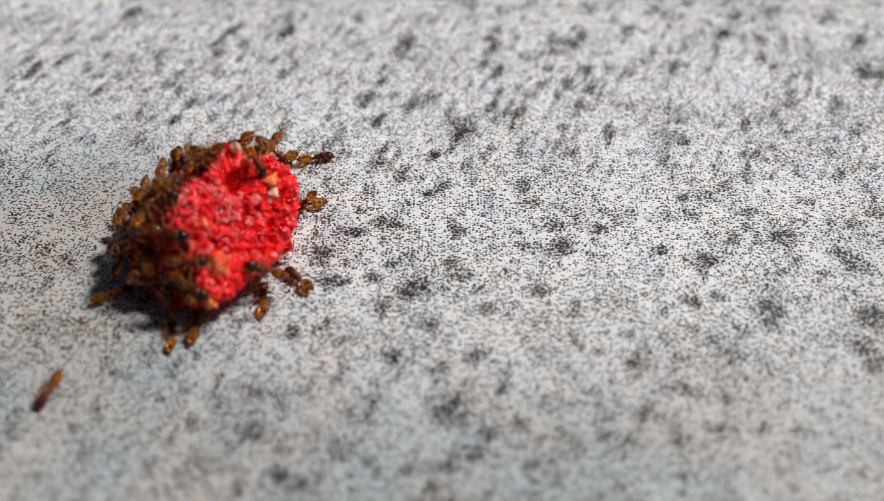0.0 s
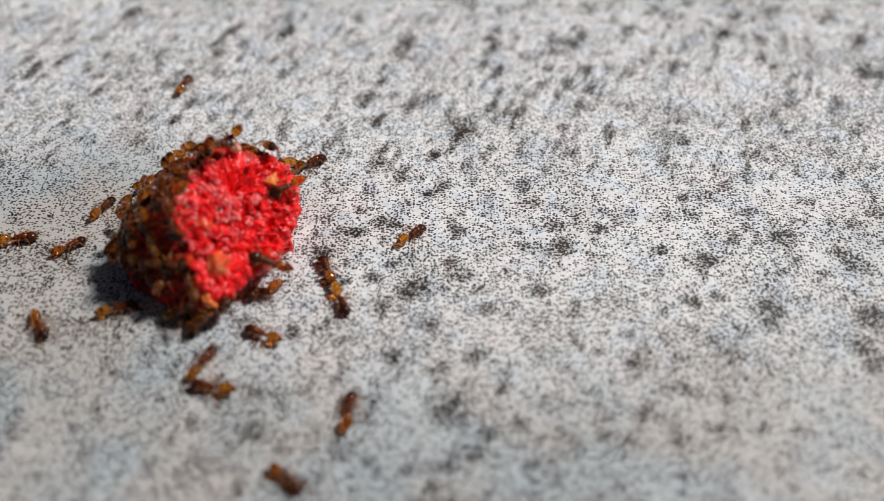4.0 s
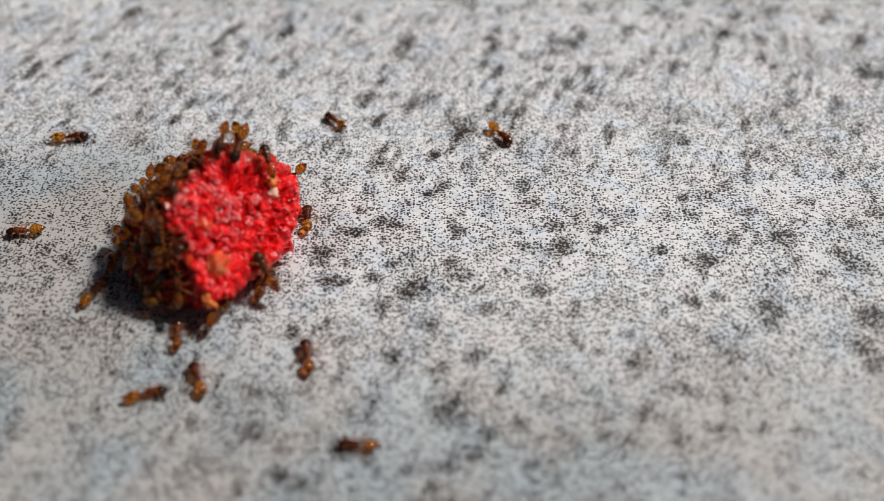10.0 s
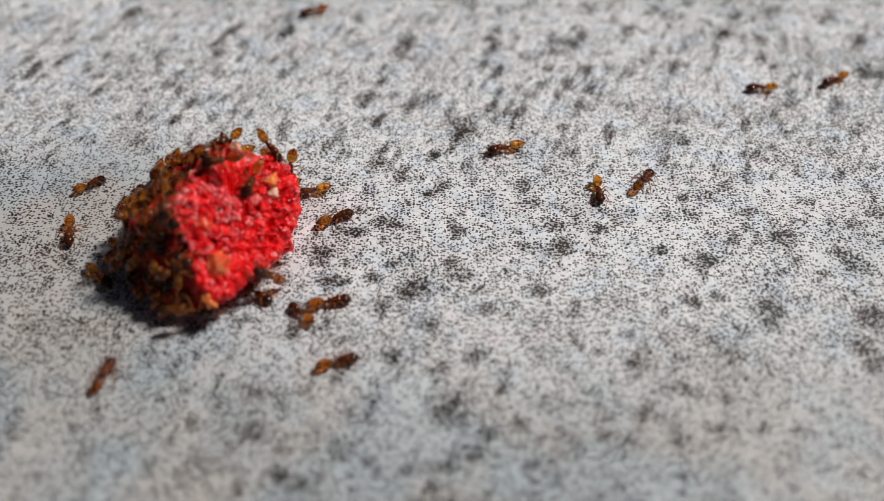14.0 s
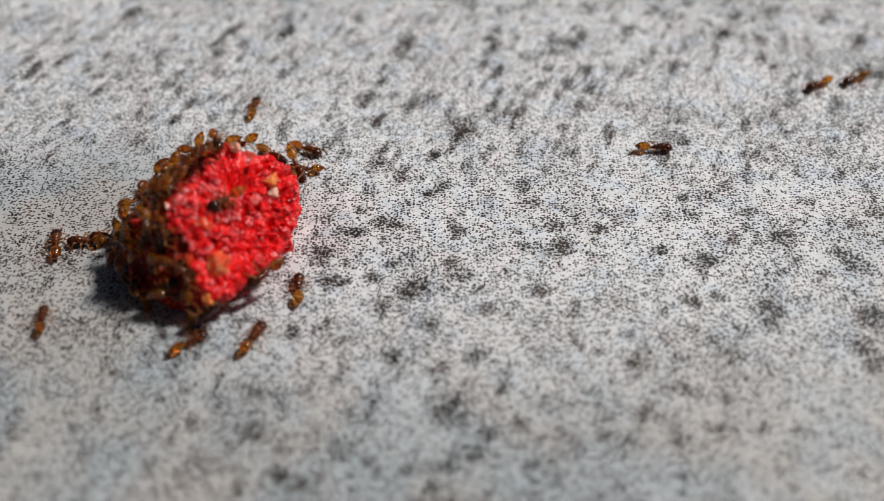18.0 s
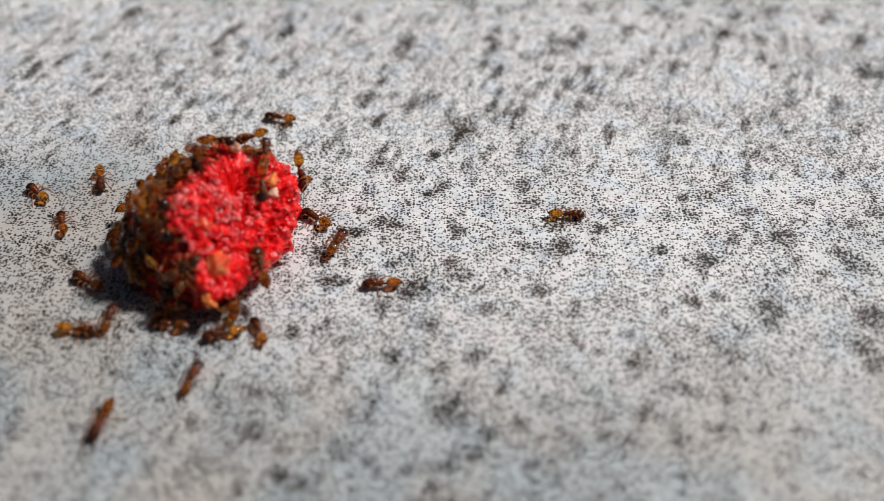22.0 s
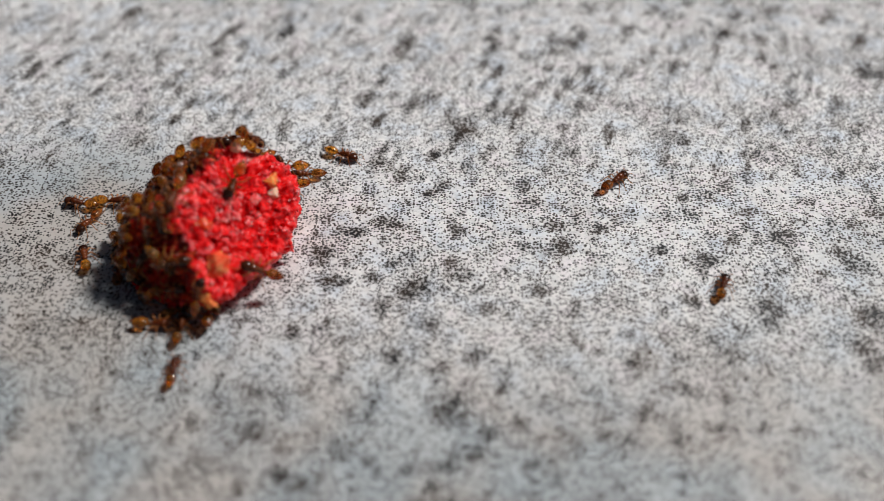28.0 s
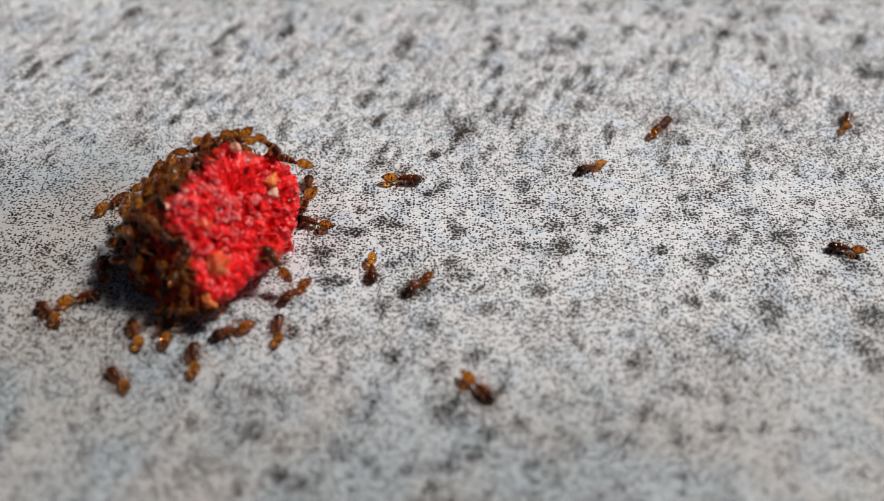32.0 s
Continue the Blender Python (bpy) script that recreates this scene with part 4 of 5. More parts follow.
    [(0, -30.88, 6.52, 77), (0.5, -30.88, 6.52, 77), (1, -30.88, 6.52, 77), (1.5, -30.88, 6.52, 77), (2, -30.88, 6.52, 77), (2.5, -30.88, 6.52, 77), (3, -30.88, 6.52, 77), (3.5, -24.16, 0.58, 0), (5.5, -20.70, 1.85, 0), (6, -18.95, 3.54, 126), (6.5, -22.03, -0.07, -94), (7, -19.33, -1.91, 118), (7.5, -20.29, 3.08, 178), (8, -22.41, -1.83, 143), (8.5, -21.15, -0.94, 51), (9, -19.16, 2.12, 31), (9.5, -9.98, 8.58, 228), (10, 3.75, 9.74, -55), (10.5, 8.00, -2.64, -111), (11, -1.18, -2.94, 180), (11.5, -0.37, -3.30, 180), (12, -5.04, -6.99, 180), (12.5, -4.97, -1.97, 9), (13, 2.93, -5.78, -43), (13.5, 1.38, -0.94, 87), (14, 3.77, 8.48, -165), (14.5, -5.33, 8.86, 107), (16.5, -5.65, 3.54, 141), (17, -2.15, -3.78, -160), (17.5, -4.85, -1.80, -161), (18, -9.55, -6.33, 68), (18.5, -8.74, 7.55, 330), (19, -8.05, 5.60, 141), (19.5, -9.70, 7.66, 333), (20, -7.39, 0.45, 58), (20.5, -11.27, 7.40, 330), (21, -11.27, 7.40, 330), (21.5, -11.27, 7.40, 330), (22, -10.88, -3.98, 91), (22.5, -8.61, 7.59, 254), (23, -8.61, 7.59, 254), (23.5, 0.29, 11.61, 73), (24, 0.38, 36.52, 228), (24.5, 0.38, 36.52, 228), (25, 0.38, 36.52, 228), (25.5, 0.38, 36.52, 228), (27.5, 0.38, 36.52, 228), (28, 0.38, 36.52, 228), (28.5, 0.38, 36.52, 228), (29, 0.38, 36.52, 228), (29.5, 0.38, 36.52, 228), (30, 0.38, 36.52, 228), (30.5, 0.38, 36.52, 228), (31, -5.79, 8.00, 0), (31.5, -6.06, 7.99, 0), (32, -2.22, 5.60, 0)],
    [(0, -28.96, -0.56, 70), (0.5, -28.96, -0.56, 70), (1, -19.89, -2.33, 94), (1.5, -20.17, -1.29, 38), (2, -18.62, -1.33, 14), (2.5, -11.65, 8.41, 251), (3, -11.65, 8.41, 251), (3.5, -20.65, 0.23, 31), (5.5, -20.66, -0.64, 82), (6, -16.83, -5.59, 78), (6.5, -19.06, -3.62, 0), (7, -15.14, -5.59, 102), (7.5, -11.17, -8.01, 159), (8, -16.45, -5.10, 103), (8.5, -8.68, -10.48, -11), (9, -12.87, -5.78, 100), (9.5, -14.59, -6.41, -150), (10, -13.52, -6.15, 101), (10.5, -11.37, 7.88, 335), (11, -18.46, 1.21, 15), (11.5, -19.07, 0.83, 15), (12, -18.84, -3.46, 80), (12.5, -11.62, 7.27, 269), (13, -10.78, -4.64, 167), (13.5, -10.33, -5.20, 167), (14, -9.69, -3.54, -35), (14.5, -11.04, -5.63, 99), (16.5, -8.85, 8.72, 222), (17, -8.85, 8.72, 222), (17.5, -8.85, 8.72, 222), (18, -19.01, 0.85, 180), (18.5, -17.12, 9.76, 93), (19, -19.32, 6.52, 125), (19.5, -18.48, 14.29, 68), (20, -18.41, 8.75, 61), (20.5, -19.33, 6.91, 73), (21, -18.33, 9.02, 67), (21.5, -20.49, 0.83, -116), (22, -21.71, 2.03, 112), (22.5, -21.54, 2.32, 112), (23, -23.90, -1.20, 120), (23.5, -27.87, -1.20, 359), (24, -27.87, -1.20, 359), (24.5, -27.87, -1.20, 359), (25, -21.40, -0.56, 109), (25.5, -19.64, -3.94, 105), (27.5, -22.74, -5.02, 180), (28, -20.23, 1.89, -120), (28.5, -19.24, 0.47, -99), (29, -20.58, -0.34, 38), (29.5, -19.72, 0.83, -79), (30, -19.90, -3.94, 0), (30.5, -20.10, -2.47, 61), (31, -18.51, -1.41, -56), (31.5, -8.06, 7.30, 213), (32, -1.33, -2.86, -136)],
    [(0, -25.60, -6.52, 317), (0.5, -22.33, -1.63, 18), (1, -17.41, -3.78, 57), (1.5, -8.20, 8.32, 334), (2, -3.76, 2.50, 96), (2.5, -6.30, 0.65, 135), (3, -9.00, 7.74, 338), (3.5, -9.48, -3.30, -133), (5.5, -10.56, -3.30, 106), (6, -10.78, -3.26, 106), (6.5, -11.47, 8.57, 326), (7, -19.13, 19.15, 93), (7.5, -18.75, 17.14, 82), (8, -18.54, 23.53, 106), (8.5, -21.12, 37.37, 79), (9, -21.12, 37.37, 79), (9.5, -21.12, 37.37, 79), (10, -21.12, 37.37, 79), (10.5, -21.12, 37.37, 79), (11, -13.09, 12.33, -163), (11.5, -11.07, 8.51, 259), (12, -11.36, -6.15, 174), (12.5, -10.91, 7.98, 327), (13, -10.89, -7.67, 78), (13.5, -15.35, -6.11, -170), (14, -16.60, -8.65, 78), (14.5, -12.24, -7.38, -153), (16.5, -10.81, -7.81, 180), (17, -17.10, -3.86, 43), (17.5, -8.27, 8.37, 336), (18, -8.27, 8.37, 336), (18.5, -8.27, 8.37, 336), (19, -7.38, 6.78, -130), (19.5, -5.98, 6.91, -67), (20, -3.64, -1.95, 143), (20.5, -8.47, 8.40, 221), (21, -0.44, 0.76, -173), (21.5, -2.51, 7.13, -130), (22, -3.39, -2.78, 180), (22.5, -3.25, -4.26, -11), (23, 6.30, -4.64, -103), (23.5, 18.95, 11.61, 48), (24, 21.71, 12.21, -159), (24.5, 9.97, 16.88, 112), (25, 12.08, 36.55, 355), (25.5, 12.08, 36.55, 355), (27.5, 12.08, 36.55, 355), (28, 12.08, 36.55, 355), (28.5, 12.08, 36.55, 355), (29, 12.08, 36.55, 355), (29.5, 12.08, 36.55, 355), (30, 12.08, 36.55, 355), (30.5, 12.08, 36.55, 355), (31, 3.14, -0.64, 146), (31.5, -7.81, 1.57, -166), (32, -7.91, -3.46, -134)],
    [(0, -22.57, 36.94, 64), (0.5, -22.57, 36.94, 64), (1, -22.57, 36.94, 64), (1.5, -22.57, 36.94, 64), (2, -22.57, 36.94, 64), (2.5, -22.57, 36.94, 64), (3, -11.62, 24.82, 163), (3.5, -17.88, 14.95, 132), (5.5, -12.66, 18.60, 0), (6, -9.12, 7.89, 213), (6.5, -9.12, 7.89, 213), (7, -9.12, 7.89, 213), (7.5, -3.70, 8.87, 8), (8, 21.89, 12.51, 180), (8.5, 17.11, 6.28, -179), (9, 19.21, 12.45, 72), (9.5, 24.81, 38.23, 170), (10, 24.81, 38.23, 170), (10.5, 24.81, 38.23, 170), (11, 24.81, 38.23, 170), (11.5, 24.81, 38.23, 170), (12, 24.81, 38.23, 170), (12.5, 24.81, 38.23, 170), (13, 24.81, 38.23, 170), (13.5, 24.81, 38.23, 170), (14, 24.81, 38.23, 170), (14.5, 24.81, 38.23, 170), (16.5, 24.81, 38.23, 170), (17, 24.81, 38.23, 170), (17.5, 24.81, 38.23, 170), (18, 24.81, 38.23, 170), (18.5, 24.81, 38.23, 170), (19, 24.81, 38.23, 170), (19.5, 24.81, 38.23, 170), (20, 24.81, 38.23, 170), (20.5, 24.81, 38.23, 170), (21, 24.81, 38.23, 170), (21.5, 24.81, 38.23, 170), (22, 24.81, 38.23, 170), (22.5, 24.81, 38.23, 170), (23, 24.81, 38.23, 170), (23.5, 24.81, 38.23, 170), (24, 24.81, 38.23, 170), (24.5, 24.81, 38.23, 170), (25, 24.81, 38.23, 170), (25.5, 24.81, 38.23, 170), (27.5, 24.81, 38.23, 170), (28, 24.81, 38.23, 170), (28.5, 24.81, 38.23, 170), (29, 24.81, 38.23, 170), (29.5, 24.81, 38.23, 170), (30, 24.81, 38.23, 170), (30.5, 24.81, 38.23, 170), (31, 24.81, 38.23, 170), (31.5, 24.81, 38.23, 170), (32, 25.91, 11.28, 68)],
    [(0, 5.48, 38.49, 197), (0.5, 5.48, 38.49, 197), (1, 5.48, 38.49, 197), (1.5, 5.48, 38.49, 197), (2, 5.48, 38.49, 197), (2.5, 5.48, 38.49, 197), (3, 5.48, 38.49, 197), (3.5, 5.48, 38.49, 197), (5.5, 5.48, 38.49, 197), (6, 5.48, 38.49, 197), (6.5, 5.48, 38.49, 197), (7, 5.48, 38.49, 197), (7.5, 5.48, 38.49, 197), (8, 5.48, 38.49, 197), (8.5, 5.48, 38.49, 197), (9, 5.48, 38.49, 197), (9.5, 5.48, 38.49, 197), (10, 5.48, 38.49, 197), (10.5, 5.48, 38.49, 197), (11, 5.48, 38.49, 197), (11.5, 5.48, 38.49, 197), (12, 5.48, 38.49, 197), (12.5, 5.48, 38.49, 197), (13, -12.76, 11.28, 0), (13.5, -6.63, 11.85, 76), (14, -9.54, 24.06, -162), (14.5, -10.61, 35.23, 126), (16.5, -10.61, 35.23, 126), (17, -10.61, 35.23, 126), (17.5, -10.61, 35.23, 126), (18, -10.61, 35.23, 126), (18.5, -10.61, 35.23, 126), (19, -10.61, 35.23, 126), (19.5, -10.61, 35.23, 126), (20, -13.59, 12.03, 141), (20.5, -11.35, 7.54, 333), (21, -11.35, 7.54, 333), (21.5, -11.35, 7.54, 333), (22, -14.21, -5.59, 168), (22.5, -10.54, 7.05, 323), (23, -15.02, -6.15, 98), (23.5, -9.29, 8.66, 331), (24, -9.29, 8.66, 331), (24.5, -9.29, 8.66, 331), (25, -9.38, 11.04, 165), (25.5, -11.30, 7.36, 210), (27.5, -11.30, 7.36, 210), (28, -11.30, 7.36, 210), (28.5, -11.30, 7.36, 210), (29, -19.55, 9.47, 49), (29.5, -10.69, 8.09, 205), (30, -19.60, 0.32, 111), (30.5, -11.19, 8.36, 257), (31, -9.96, -4.44, 98), (31.5, -11.47, 8.68, 294), (32, -18.46, -1.62, 104)],
    [(0, 29.49, 0.76, 305), (0.5, 29.49, 0.76, 305), (1, 29.49, 0.76, 305), (1.5, 29.49, 0.76, 305), (2, 22.98, 7.57, -160), (2.5, 30.43, 7.57, 75), (3, 28.42, 14.45, -165), (3.5, -6.46, -2.16, 167), (5.5, -4.53, 2.40, -27), (6, -7.59, 2.59, 180), (6.5, -7.73, 4.85, 86), (7, -7.39, 5.76, 115), (7.5, -4.90, 0.83, -34), (8, -4.34, 3.68, 67), (8.5, -7.35, 3.66, -76), (9, -2.87, -2.04, -160), (9.5, -7.99, -3.78, -175), (10, -9.51, -2.65, 73), (10.5, -8.20, -4.10, -112), (11, -8.69, -4.44, -112), (11.5, -8.58, -3.94, -112), (12, -9.58, -5.48, 168), (12.5, -9.27, 7.01, 244), (13, -6.56, -3.46, 167), (13.5, -5.81, -3.78, 167), (14, -5.03, -7.95, 19), (14.5, 1.96, -13.50, 53), (16.5, -4.73, -12.29, 98), (17, -10.13, -6.70, 78), (17.5, -10.30, -7.00, 78), (18, -12.70, -6.70, 40), (18.5, -13.42, -7.58, 59), (19, -11.81, -5.21, 180), (19.5, -9.66, 7.28, 209), (20, -10.13, -4.64, 64), (20.5, -11.68, 8.42, 295), (21, -11.93, 14.57, 8), (21.5, -11.13, 8.60, 298), (22, -10.52, 11.56, 165), (22.5, -10.55, 11.38, 165), (23, -10.54, 11.45, 172), (23.5, -8.54, 18.23, 89), (24, -10.23, 36.88, 322), (24.5, -10.23, 36.88, 322), (25, -10.23, 36.88, 322), (25.5, -10.23, 36.88, 322), (27.5, -10.23, 36.88, 322), (28, -10.23, 36.88, 322), (28.5, -10.23, 36.88, 322), (29, -10.23, 36.88, 322), (29.5, -10.23, 36.88, 322), (30, -10.23, 36.88, 322), (30.5, -10.23, 36.88, 322), (31, -7.82, 4.26, 116), (31.5, -8.48, 7.90, 216), (32, -7.36, 1.89, 160)],
    [(0, -11.39, -19.00, 58), (0.5, -11.39, -19.00, 58), (1, -11.39, -19.00, 58), (1.5, -11.39, -19.00, 58), (2, -12.28, -9.73, -111), (2.5, -8.96, -11.65, -64), (3, -8.01, -18.41, 152), (3.5, -7.07, -13.97, 12), (5.5, -6.41, -19.73, 204), (6, -6.41, -19.73, 204), (6.5, -8.86, -15.26, 105), (7, -8.88, -10.65, -100), (7.5, -8.99, -9.82, -100), (8, -6.67, -8.37, 83), (8.5, -5.32, -11.27, -66), (9, -4.59, -13.14, 18), (9.5, -4.15, -19.24, 176), (10, -4.02, -12.78, 174), (10.5, -3.58, -19.66, 184), (11, -10.05, -10.55, 72), (11.5, -7.21, -7.73, 57), (12, -6.93, -5.78, 80), (12.5, -7.68, -5.51, 80), (13, -8.33, -5.67, 112), (13.5, -7.36, -4.10, 135), (14, -7.41, -4.75, 135), (14.5, -6.81, -4.87, 135), (16.5, -8.99, -5.33, 180), (17, -8.40, -4.37, -147), (17.5, -8.02, -1.29, -176), (18, -20.74, -5.14, 99), (18.5, -26.28, -5.14, 111), (19, -16.00, -5.78, 0), (19.5, -15.18, -5.81, 0), (20, -15.35, -5.33, 102), (20.5, -15.94, -6.11, 102), (21, -15.58, -5.33, 102), (21.5, -19.38, -1.46, 170), (22, -17.26, -5.02, 88), (22.5, -16.78, -5.04, 88), (23, -17.26, -5.02, 100), (23.5, -16.93, -4.89, 100), (24, -17.68, -2.65, 29), (24.5, -17.92, -2.80, 29), (25, -16.57, -4.56, 110), (25.5, -14.89, -5.02, 102), (27.5, -11.98, -6.22, 84), (28, -13.27, -8.47, 89), (28.5, -11.21, -5.66, 110), (29, -14.20, -5.96, 101), (29.5, -5.50, -3.13, -44), (30, -11.04, -8.99, -32), (30.5, -14.08, -8.30, -94), (31, -11.24, -11.76, 100), (31.5, -16.17, -12.16, 149), (32, -15.95, -8.92, 136)],
    [(0, -2.00, -18.43, 225), (0.5, -2.00, -18.43, 225), (1, -2.00, -18.43, 225), (1.5, -2.00, -18.43, 225), (2, 14.18, -0.34, 59), (2.5, 27.47, -0.34, 54), (3, 18.53, 13.04, 75), (3.5, -2.91, 0.58, 51), (5.5, 6.18, 7.15, 92), (6, -0.63, 3.78, -46), (6.5, 12.61, 7.55, 11), (7, 14.17, 6.52, -153), (7.5, 19.40, 36.92, 324), (8, 19.40, 36.92, 324), (8.5, 19.40, 36.92, 324), (9, 19.40, 36.92, 324), (9.5, 19.40, 36.92, 324), (10, 19.40, 36.92, 324), (10.5, 19.40, 36.92, 324), (11, 19.40, 36.92, 324), (11.5, 19.40, 36.92, 324), (12, 19.40, 36.92, 324), (12.5, 19.40, 36.92, 324), (13, 19.40, 36.92, 324), (13.5, 19.40, 36.92, 324), (14, 21.10, 14.76, 180), (14.5, 25.90, 35.40, 65), (16.5, 25.90, 35.40, 65), (17, 25.90, 35.40, 65), (17.5, 25.90, 35.40, 65), (18, 25.90, 35.40, 65), (18.5, 25.90, 35.40, 65), (19, 25.90, 35.40, 65), (19.5, 25.90, 35.40, 65), (20, 25.90, 35.40, 65), (20.5, 25.90, 35.40, 65), (21, 25.92, 14.45, 37), (21.5, 34.18, 14.45, 259), (22, 7.33, 2.59, 0), (22.5, 10.27, 34.00, 305), (23, 10.27, 34.00, 305), (23.5, 10.27, 34.00, 305), (24, 10.27, 34.00, 305), (24.5, 10.27, 34.00, 305), (25, 10.27, 34.00, 305), (25.5, 10.27, 34.00, 305), (27.5, 10.27, 34.00, 305), (28, 10.27, 34.00, 305), (28.5, 10.27, 34.00, 305), (29, 10.27, 34.00, 305), (29.5, 10.27, 34.00, 305), (30, 10.27, 34.00, 305), (30.5, 10.27, 34.00, 305), (31, 2.76, 1.66, -110), (31.5, -7.79, 6.91, -153), (32, -3.80, -1.75, -87)],
    [(0, -11.17, 7.96, 266), (0.5, -20.12, 10.91, -161), (1, -19.02, 5.25, -77), (1.5, -12.32, 7.52, 335), (2, -18.73, 2.36, 31), (2.5, -12.22, 7.88, 235), (3, -12.22, 7.88, 235), (3.5, -20.54, -5.33, 0), (5.5, -21.42, -8.78, 159), (6, -21.88, -7.95, 108), (6.5, -21.65, -3.46, 45), (7, -18.89, -4.95, 43), (7.5, -16.81, -6.86, -57), (8, -18.16, -6.08, 132), (8.5, -17.23, -6.56, 11), (9, -16.22, -5.70, 0), (9.5, -16.83, -5.81, 0), (10, -14.16, -9.89, 19), (10.5, -15.99, -5.35, 104), (11, -15.13, -6.08, 95), (11.5, -14.30, -5.51, 102), (12, -14.49, -5.96, 102), (12.5, -12.98, -12.53, -91), (13, -14.59, -13.67, 12), (13.5, -13.20, -19.61, 128), (14, -13.20, -19.61, 128), (14.5, -13.20, -19.61, 128), (16.5, -13.20, -19.61, 128), (17, -13.20, -19.61, 128), (17.5, -13.20, -19.61, 128), (18, -13.20, -19.61, 128), (18.5, -13.20, -19.61, 128), (19, -14.31, -7.24, -133), (19.5, -12.92, -8.44, 13), (20, -12.89, -8.40, 13), (20.5, -12.94, -8.30, 13), (21, -12.40, -6.81, 34), (21.5, -13.80, -6.26, -85), (22, -12.23, -8.82, 79), (22.5, -11.85, -6.71, 119), (23, -13.79, -5.96, 93), (23.5, -13.07, -6.41, 93), (24, -10.52, -7.88, -12), (24.5, -10.03, -5.66, 60), (25, -9.14, -5.48, 180), (25.5, -9.86, -5.78, 180), (27.5, -6.64, -4.25, 0), (28, -13.45, -5.78, 89), (28.5, -8.11, -1.63, 46), (29, -8.89, -0.99, 64), (29.5, -5.04, 3.08, 75), (30, -7.93, 2.68, 180), (30.5, -3.85, 0.47, -45), (31, -4.21, -1.07, -173), (31.5, -7.86, -1.63, -132), (32, -8.38, -5.78, 97)],
    [(0, -10.89, 8.80, 227), (0.5, -10.89, 8.80, 227), (1, -7.15, 4.90, 180), (1.5, -7.30, 1.75, 117), (2, -7.60, 2.03, 117), (2.5, -8.01, 7.22, 274), (3, -7.01, 9.35, 56), (3.5, -8.14, 6.52, -39), (5.5, -7.85, 12.03, 16), (6, -6.68, 4.51, 180), (6.5, -0.68, 5.05, -103), (7, -8.21, -2.04, 100), (7.5, -6.32, -2.14, -79), (8, -7.87, -3.78, 161), (8.5, -6.94, -8.16, 84), (9, -6.91, -7.95, 84), (9.5, -6.66, -7.58, 84), (10, -6.76, -7.53, 103), (10.5, -6.88, -7.58, 103), (11, -6.96, -7.78, 92), (11.5, -4.44, -0.42, 101), (12, -8.00, -2.57, 85), (12.5, -10.00, 7.88, 300), (13, -8.50, -3.54, -173), (13.5, -5.74, 0.11, -11), (14, -5.76, -4.05, 13), (14.5, -6.95, -2.16, -36), (16.5, -9.83, 7.89, 280), (17, -26.11, 5.91, 166), (17.5, -29.79, 5.91, 222), (18, -21.55, 0.32, 106), (18.5, -22.14, 1.20, -58), (19, -19.60, -2.86, 14), (19.5, -20.98, -1.97, 131), (20, -21.62, -0.56, 106), (20.5, -20.55, 0.11, 57), (21, -19.60, 2.59, 46), (21.5, -22.48, -1.12, -85), (22, -19.14, -2.53, 147), (22.5, -8.78, 7.42, 277), (23, -7.89, 2.36, 180), (23.5, -7.23, 3.86, 108), (24, -9.65, 7.61, 317), (24.5, -9.65, 7.61, 317), (25, -18.46, 1.21, 0), (25.5, -8.96, 8.64, 298), (27.5, -5.66, 7.57, 15), (28, 10.40, 5.50, 43), (28.5, 0.15, 14.29, 171), (29, -5.79, 8.00, 0), (29.5, 3.52, 4.85, -109), (30, -9.48, -2.86, 41), (30.5, -6.66, -5.04, -20), (31, -7.53, -3.58, -140), (31.5, -10.90, 7.82, 339), (32, -10.85, -6.08, -160)],
    [(0, -10.58, 7.36, 289), (0.5, -10.58, 7.36, 289), (1, -7.92, 4.26, -150), (1.5, -8.99, 7.74, 332), (2, -6.55, 2.97, 64), (2.5, -6.18, 4.05, 128), (3, -8.16, 5.00, -165), (3.5, -7.20, -4.56, -153), (5.5, 8.73, -4.56, 44), (6, -6.72, -0.99, 180), (6.5, -8.33, 7.61, 292), (7, -8.33, 7.61, 292), (7.5, -5.38, 4.25, -75), (8, -7.40, 4.02, 29), (8.5, -12.39, 8.66, 202), (9, -12.39, 8.66, 202), (9.5, -12.39, 8.66, 202), (10, -23.11, 9.58, 8), (10.5, -16.72, 10.68, 142), (11, -17.09, 10.76, 142), (11.5, -19.05, 11.38, -158), (12, -19.28, 9.85, -102), (12.5, -18.65, 9.54, -102), (13, -23.55, 12.15, 35), (13.5, -9.03, 8.77, 288), (14, -7.84, 4.51, -165), (14.5, -9.52, 7.59, 242), (16.5, -9.52, 7.59, 242), (17, -8.73, 6.27, 141), (17.5, -6.36, 1.38, -83), (18, -7.66, -2.98, 96), (18.5, -3.52, 1.75, 51), (19, -5.50, -0.34, 94), (19.5, -7.14, 1.38, -140), (20, -8.92, -3.26, 97), (20.5, -9.99, 8.73, 237), (21, -9.99, 8.73, 237), (21.5, -9.99, 8.73, 237), (22, -7.31, 2.36, 142), (22.5, -8.29, 5.05, -103), (23, -8.26, -1.62, 93), (23.5, -10.73, 8.53, 317), (24, -11.26, 10.87, -28), (24.5, -8.48, 8.61, 324), (25, -8.07, 4.76, 180), (25.5, -11.89, 8.76, 316), (27.5, -19.31, 6.94, 180), (28, -19.05, 3.68, 0), (28.5, -21.78, 18.78, 117), (29, -23.15, 11.74, -88), (29.5, -10.59, 8.75, 306), (30, -9.16, 9.63, 75), (30.5, -6.59, 5.87, -80), (31, -7.90, 2.45, 180), (31.5, -11.67, 7.44, 318), (32, -18.97, -3.74, 21)],
